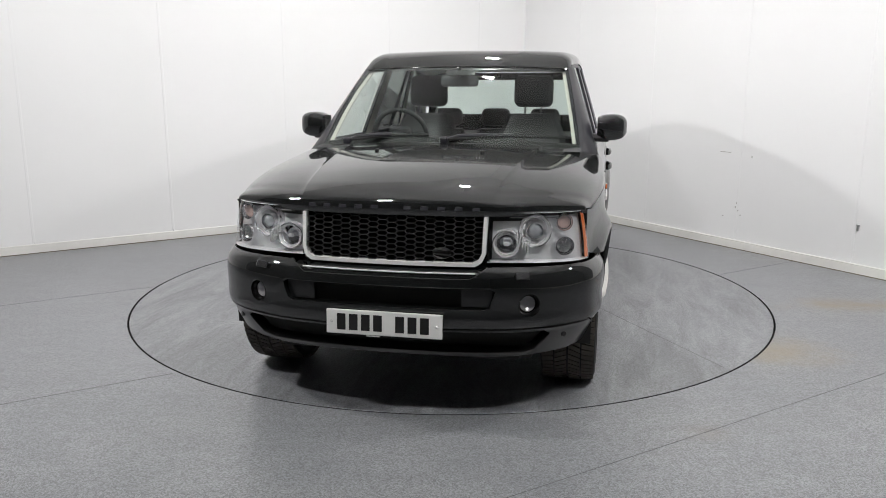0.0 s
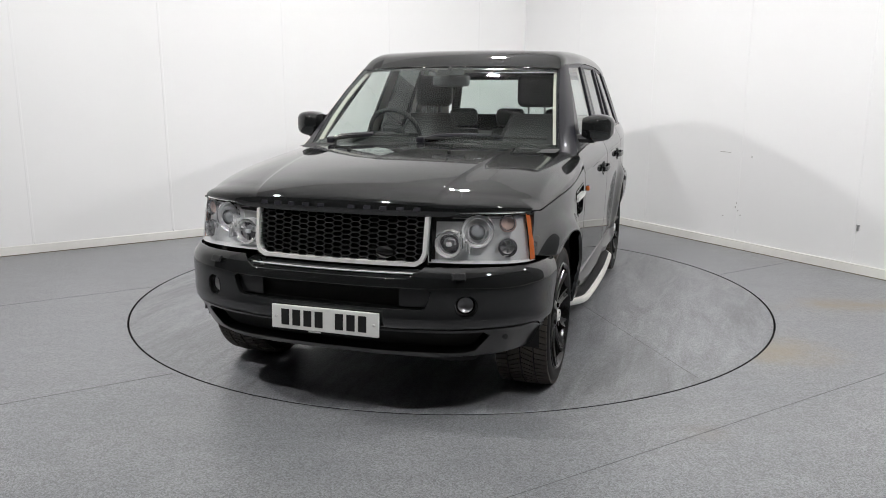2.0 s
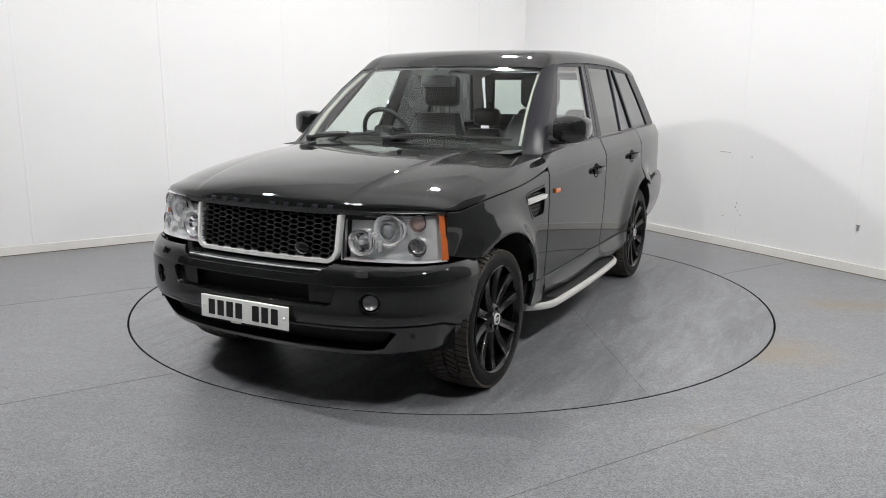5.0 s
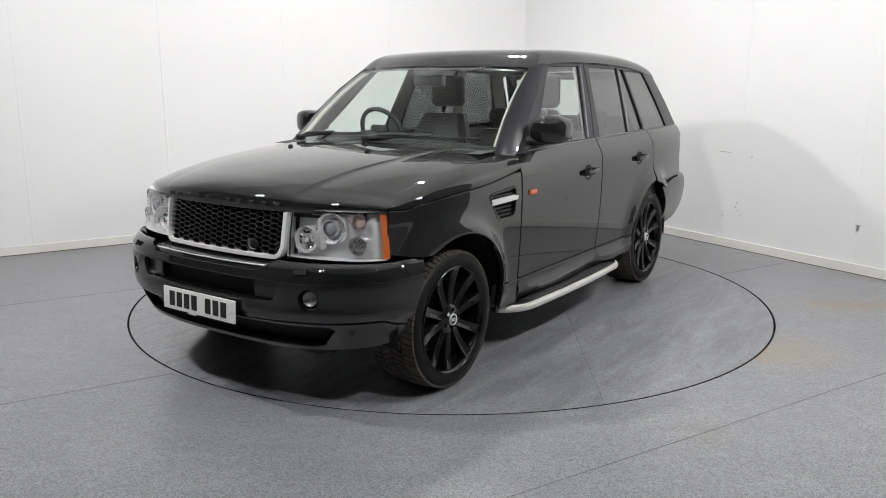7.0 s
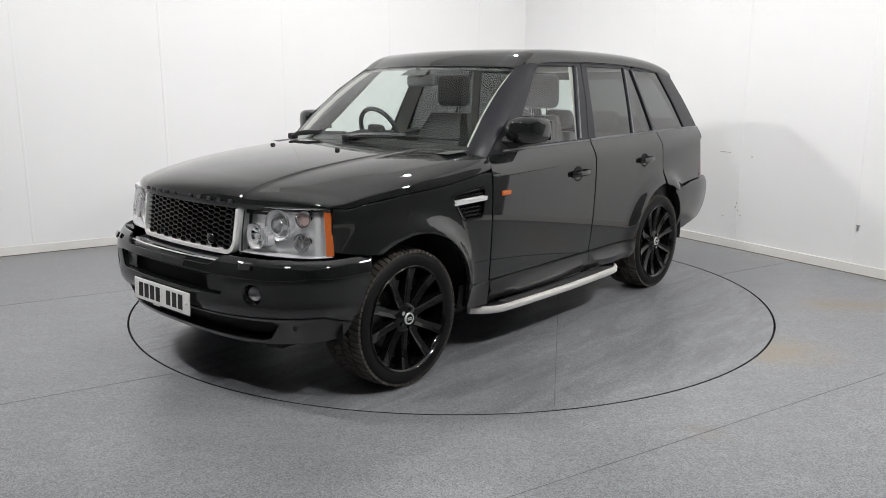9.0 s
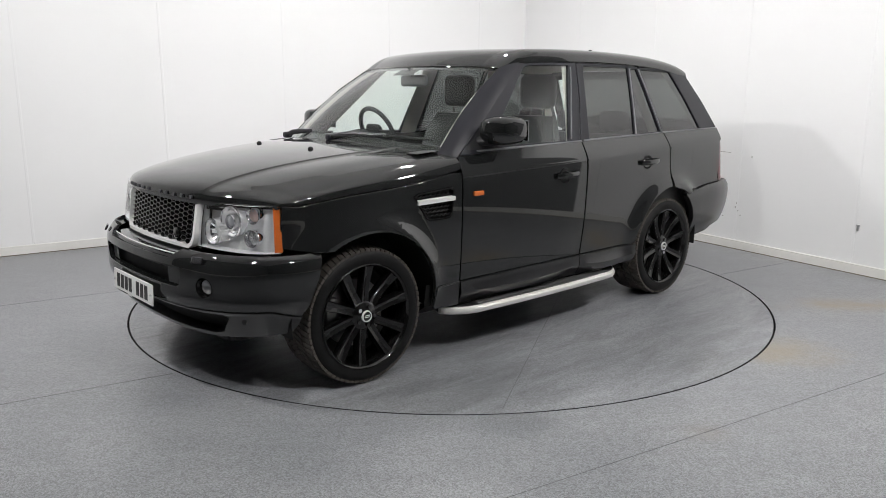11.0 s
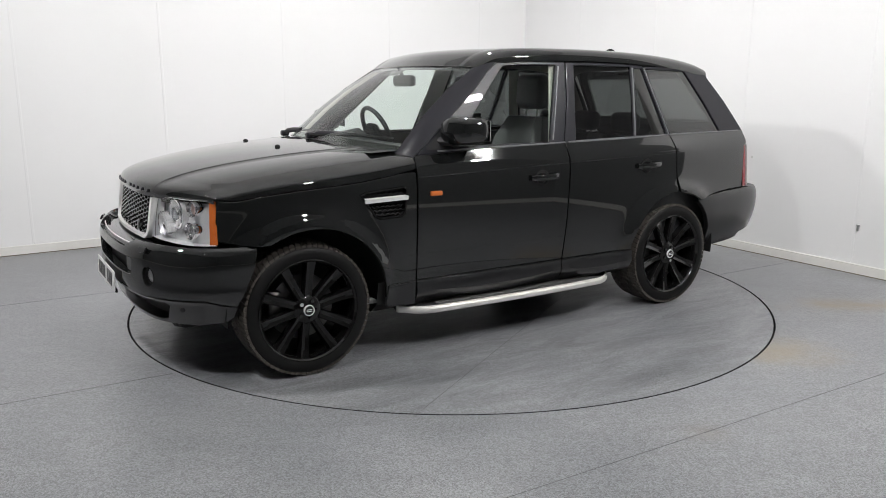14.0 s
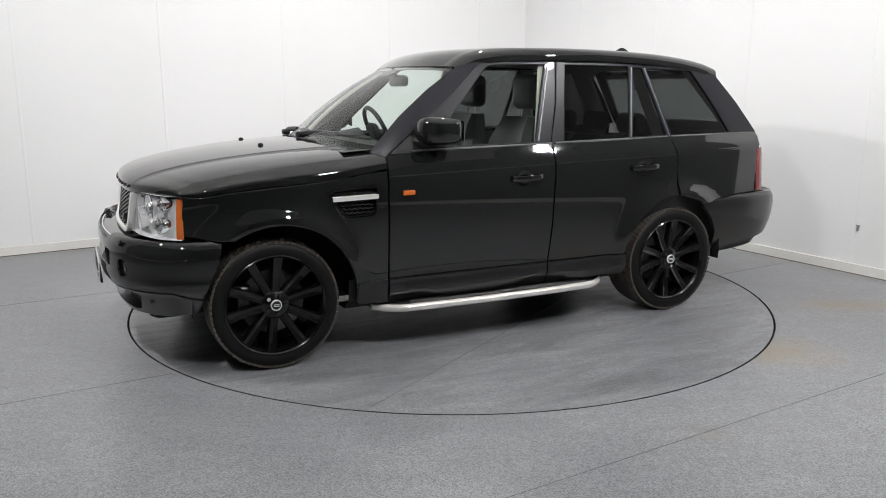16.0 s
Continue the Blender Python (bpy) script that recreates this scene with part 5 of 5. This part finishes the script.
def wheel(x, g):
    w = new("wheel")
    w.parent = car
    w["label"] = "black multi-spoke alloy wheel with a low tyre"
    w.matrix_basis = pose(x, 0.93 * g, HUB_Z, 0, 0, 0 if g > 0 else 180)
    R = TYRE_R - 0.002
    if "tyre" not in WHEEL:
        bm = bmesh.new()
        prof = [(0.275, -0.245), (0.285, -0.262), (0.315, -0.272), (0.340, -0.262), (0.349, -0.245), (0.351, -0.135), (0.349, -0.025), (0.343, -0.010), (0.330, -0.001), (0.312, 0.003), (0.285, 0.001), (0.275, -0.005), (0.272, -0.014)]
        lathe(bm, prof, 72, "y")
        WHEEL["tyre"] = bm
        t = part("tyre", bm, M_RUBBER, w, "low-profile black tyre", True)
        WHEEL["tyre"] = t.data
        bm = bmesh.new()
        for k in range(70):
            a0 = 2 * math.pi * k / 70
            for y0, y1, sk, r1 in ((-0.262, -0.205, 0.5, -0.004), (-0.198, -0.14, 1.0, 0), (-0.132, -0.074, 1.0, 0), (-0.066, -0.006, 0.6, -0.005)):
                wd = 2 * math.pi / 70 * 0.80
                vs = []
                for rr in (0.346, R):
                    for yy, aa in ((y0, 0), (y1, 1)):
                        for dd in (0, 1):
                            a = a0 + dd * wd + sk * 0.07 * (1 if aa else 0) * (1 if yy < -0.13 else -1)
                            r = rr + (r1 if (yy in (-0.262, -0.006)) else 0) * (1.6 if rr > 0.35 else 1)
                            vs.append(bm.verts.new((r * math.cos(a), yy, r * math.sin(a))))
                for f in ((4, 5, 7, 6), (0, 1, 5, 4), (2, 6, 7, 3), (0, 4, 6, 2), (1, 3, 7, 5)):
                    bm.faces.new([vs[i] for i in f])
        WHEEL["tread"] = part("tread", bm, M_TREAD, w, "worn brownish tread blocks").data
        bm = bmesh.new()
        lathe(bm, [(0.275, -0.004), (0.279, 0.002), (0.274, 0.006), (0.267, 0.000), (0.260, -0.012), (0.255, -0.05), (0.250, -0.11), (0.250, -0.20), (0.262, -0.24)], 64, "y")
        WHEEL["rim"] = part("rim", bm, M_RIM, w, "gloss black rim", True).data
        bm = bmesh.new()
        rows = []
        for t in lin(0, 1, 7):
            r = 0.050 + 0.214 * t
            hw = 0.026 - 0.004 * math.sin(math.pi * t) + 0.004 * t
            y = -0.030 + 0.024 * t - 0.010 * math.sin(math.pi * t)
            rows.append([bm.verts.new((a, y + b, r)) for a, b in ((-hw * 1.05, -0.045), (-hw, -0.004), (-hw * 0.8, 0.004), (0, -0.004), (hw * 0.8, 0.004), (hw, -0.004), (hw * 1.05, -0.045))])
        for A, B in zip(rows, rows[1:]):
            for i in range(6):
                bm.faces.new((A[i], A[i + 1], B[i + 1], B[i]))
        sp = part("spoke", bm, M_RIM, w, smooth=True)
        WHEEL["spoke"] = sp.data
        bpy.data.objects.remove(sp)
        bm = bmesh.new()
        lathe(bm, [(0.0, -0.012), (0.030, -0.013), (0.034, -0.016), (0.066, -0.022), (0.078, -0.032), (0.080, -0.08)], 40, "y")
        WHEEL["hub"] = part("hub", bm, M_RIM, w, smooth=True).data
        bm = bmesh.new()
        lathe(bm, [(0.0, -0.006), (0.024, -0.006), (0.0245, -0.012)], 32, "y")
        WHEEL["cap"] = part("centre_cap", bm, M_DARK, w, "black cap with a bright ring", True).data
        bm = bmesh.new()
        lathe(bm, [(0.0245, -0.012), (0.025, -0.003), (0.029, -0.003), (0.031, -0.012)], 32, "y")
        for k in (-1, 1):
            box_bm(0.030, 0.004, 0.0035, (0, -0.005, 0.0045 * k), bm=bm)
        WHEEL["ring"] = part("cap_ring", bm, M_SILVER, w, "bright cap ring with two plain bars", True).data
        bm = bmesh.new()
        lathe(bm, [(0.06, -0.10), (0.095, -0.098), (0.10, -0.115), (0.178, -0.115), (0.180, -0.118), (0.180, -0.145), (0.10, -0.148)], 48, "y")
        WHEEL["disc"] = part("brake_disc", bm, M_DISC, w, "steel brake disc", True).data
        bm = bmesh.new()
        box_bm(0.075, 0.075, 0.17, (0.155, -0.125, 0.02), bevel=0.015, bm=bm)
        WHEEL["caliper"] = part("brake_caliper", bm, M_DISC, w, "grey brake caliper").data
        bm = bmesh.new()
        lathe(bm, [(0.0, -0.135), (0.25, -0.15), (0.25, -0.2)], 32, "y")
        WHEEL["shield"] = part("dust_shield", bm, M_DARK, w).data
        bm = bmesh.new()
        bmesh.ops.create_cone(bm, cap_ends=True, segments=8, radius1=0.011, radius2=0.009, depth=0.016)
        for vv in bm.verts:
            vv.co = Vector((vv.co.x, -vv.co.z, vv.co.y))
        q = part("wheel_nut", bm, M_GLOSSB, w)
        WHEEL["nut"] = q.data
        bpy.data.objects.remove(q)
    else:
        for nm, key in (("tyre", "tyre"), ("tread", "tread"), ("rim", "rim"), ("hub", "hub"), ("centre_cap", "cap"), ("cap_ring", "ring"), ("brake_disc", "disc"), ("brake_caliper", "caliper"), ("dust_shield", "shield")):
            o = new(nm, WHEEL[key])
            o.parent = w
    off = 30 if x > 0 else 31
    for k in range(10):
        o = new("spoke", WHEEL["spoke"])
        o.parent = w
        o.matrix_basis = pose(0, 0, 0, 0, 36 * k + off + (1.5 if k % 2 else -1.5), 0)
    for k in range(5):
        a = radians(72 * k + off + 18)
        o = new("wheel_nut", WHEEL["nut"])
        o.parent = w
        o.matrix_basis = pose(0.052 * math.sin(a), -0.018, 0.052 * math.cos(a))
        if k == (0 if x > 0 else 2):
            o.data = o.data.copy()
            o.data.materials[0] = M_CHROME
            o["label"] = "bright locking wheel nut"


WHEEL = {}
M_MIRBACK = mat("grey_mirror_shell", (0.10, 0.10, 0.105), 0.4, coat=0.3, vary=0.1, vscale=20)
M_FOG = mat("fog_bowl", (0.42, 0.42, 0.43), 0.3, 0.4, vary=0.2, vscale=50)
M_LENS = mat("projector_lens", (0.50, 0.52, 0.55), 0.08, 0.5, coat=1.0, vary=0.1, vscale=30)
M_PINK = mat("pale_orange_lens", (0.58, 0.44, 0.40), 0.25, coat=0.6, vary=0.1, vscale=60)


def seat(x, y, name, wide=0.50, rear=False):
    s = new(name)
    s.parent = car
    s["label"] = "black leather seat"
    s.matrix_basis = pose(x, y, 0.0)
    part("cushion", box_bm(0.52, wide, 0.16, (0.16, 0, 0.78), bevel=0.06, seg=3), M_LEATHER, s, smooth=True)
    bm = bmesh.new()
    top, h = 1.33 if not rear else 1.17, 0.62
    rows = []
    for t in lin(0, 1, 8):
        z = 0.74 + (top - 0.74) * t
        xb = -0.06 - 0.19 * t
        hw = wide / 2 * (0.92 + 0.10 * math.sin(math.pi * min(1, t * 1.1))) * (1 - 0.22 * max(0, t - 0.75) / 0.25)
        th = 0.075 * (1 - 0.45 * max(0, t - 0.8) / 0.2)
        rows.append([bm.verts.new((xb + a * th + (0.03 if abs(b) > 0.8 and a > 0 else 0), b * hw, z)) for a, b in ((1, -0.85), (1, -0.5), (0.85, 0), (1, 0.5), (1, 0.85), (0.2, 1.0), (-0.9, 0.85), (-1, 0), (-0.9, -0.85), (0.2, -1.0))])
    for A, B in zip(rows, rows[1:]):
        for i in range(10):
            bm.faces.new((A[i], A[(i + 1) % 10], B[(i + 1) % 10], B[i]))
    bm.faces.new(rows[-1])
    part("backrest", bm, M_LEATHER, s, smooth=True)
    zt = top + (0.165 if not rear else 0.10)
    hd = box_bm(0.11, 0.29 if not rear else 0.25, 0.235 if not rear else 0.15, (-0.27, 0, zt), bevel=0.05, seg=4)
    part("headrest", hd, M_LEATHER, s, smooth=True)
    for yy in (-0.06, 0.06):
        part("headrest_post", tube_bm([(-0.26, yy, top - 0.06), (-0.265, yy, zt - 0.05)], 0.007, 8), M_CHROME, s)


def build_interior():
    for y in (-0.40, 0.40):
        seat(-0.24, y, "front_seat")
    for y in (-0.42, 0.0, 0.42):
        seat(-1.10, y, "rear_seat", 0.40, True)
    secs = []
    for y in lin(-0.80, 0.80, 20):
        hump = 0.075 * math.exp(-((y + 0.42) / 0.17) ** 2)
        secs.append([(0.93, y, 1.165), (0.72, y, 1.178), (0.52, y, 1.175 + hump * 0.6), (0.42, y, 1.165 + hump), (0.36, y, 1.12), (0.34, y, 0.95), (0.45, y, 0.75)])
    loft("dashboard", secs, M_DASH, car, label="dark padded dashboard")
    st = new("steering_wheel")
    st.parent = car
    st.matrix_basis = pose(0.27, -0.42, 1.215, 0, -66, 0)
    bm = bmesh.new()
    prof = [(0.176 + 0.0160 * math.cos(a), 0.0165 * math.sin(a)) for a in lin(0, 2 * math.pi, 10)]
    lathe(bm, prof, 40, "z")
    part("rim", bm, M_LEATHER, st, "leather-wrapped rim", True)
    part("boss", box_bm(0.13, 0.16, 0.05, (0, 0, -0.02), bevel=0.03), M_DASH, st)
    for a in (0, 90, 270):
        part("spoke", box_bm(0.13, 0.035, 0.018, (0.115, 0, -0.012), bevel=0.006), M_DASH, st, m=pose(0, 0, 0, 0, 0, a + 180))
    im = new("interior_mirror")
    im.parent = car
    part("housing", box_bm(0.045, 0.25, 0.075, (0.262, -0.02, 1.565), bevel=0.02, seg=3), M_MIRBACK, im, smooth=True)
    part("glass", box_bm(0.004, 0.225, 0.055, (0.238, -0.02, 1.565), bevel=0.001), M_MIRROR, im)
    part("stem", tube_bm([(0.27, -0.02, 1.59), (0.30, -0.02, 1.65)], 0.012, 8), M_DASH, im)
    # linings
    loft("roof_lining", [[(roof(u, v)[0], roof(u, v)[1] * 0.97, roof(u, v)[2] - 0.035) for u in lin(0.03, 0.97, 10)] for v in lin(-0.97, 0.97, 12)], M_CREAM, car, label="cream roof lining")
    part("cabin_floor", box_bm(2.9, 1.5, 0.05, (-0.65, 0, 0.46)), M_DASH, car)
    for g in (1, -1):
        loft("door_lining", [[(x, (side(x, z)[1] - 0.055 - (0.02 if z < 1.0 else 0)) * g, z) for z in (0.46, 0.8, 0.98, 1.06, 1.165)] for x in lin(0.7, -2.1, 14)], M_DASH, car)
        # centre pillars
        loft("centre_pillar_lining", [[((-0.36 - 0.115 * (z - 1.17) / 0.5) + dx, (glass_side(-0.4, z)[1] - 0.03) * g, z) for dx in (0.075, 0.0, -0.075)] for z in lin(1.15, 1.68, 4)], M_CREAM, car)
        loft("rear_pillar_lining", [[((-1.28 + 0.12 * (z - 1.2) / 0.45) + dx, (glass_side(-1.3, z)[1] - 0.035) * g, z) for dx in (0.05, -0.05)] for z in lin(1.18, 1.66, 4)], M_CREAM, car)
        loft("tail_pillar_lining", [[((-2.0 + 0.34 * (z - 1.2) / 0.45) + dx, (glass_side(-1.9, z)[1] - 0.04) * g, z) for dx in (0.08, -0.12)] for z in lin(1.18, 1.65, 4)], M_CREAM, car)
    part("centre_console", box_bm(0.7, 0.26, 0.30, (-0.05, 0, 0.76), bevel=0.03), M_DASH, car)
    part("bulkhead", box_bm(0.03, 1.5, 0.62, (0.86, 0, 0.84)), M_DARK, car)
    part("engine_cover", box_bm(1.0, 1.1, 0.3, (1.35, 0, 0.80), bevel=0.1), M_DARK, car)
    part("load_cover", box_bm(0.75, 1.45, 0.02, (-1.80, 0, 1.10)), M_DASH, car)


build_body()
headlight(1)
headlight(-1)
build_side_details()
build_glasshouse()
build_rear()
build_mirrors()
for wx in (HUB_X, -HUB_X):
    for wg in (1, -1):
        wheel(wx, wg)
build_interior()


# ---------------------------------------------------------------- movement
def turn(t):
    """The turntable's angle in radians."""
    s = (t - 8.0) / 8.0
    return -2.22618 - 0.46843 * s + 0.00653 * s ** 3


def motions():
    rows_t, rows_c = [], []
    for k in range(33):
        t = k * 0.5
        a = turn(t)
        r = Matrix.Rotation(a, 4, "Z")
        rows_t.append((t, r))
        rows_c.append((t, r @ Matrix.Translation((0.2107, 0.1723, 0.0))))
    walk(table, rows_t)
    walk(car, rows_c)


motions()
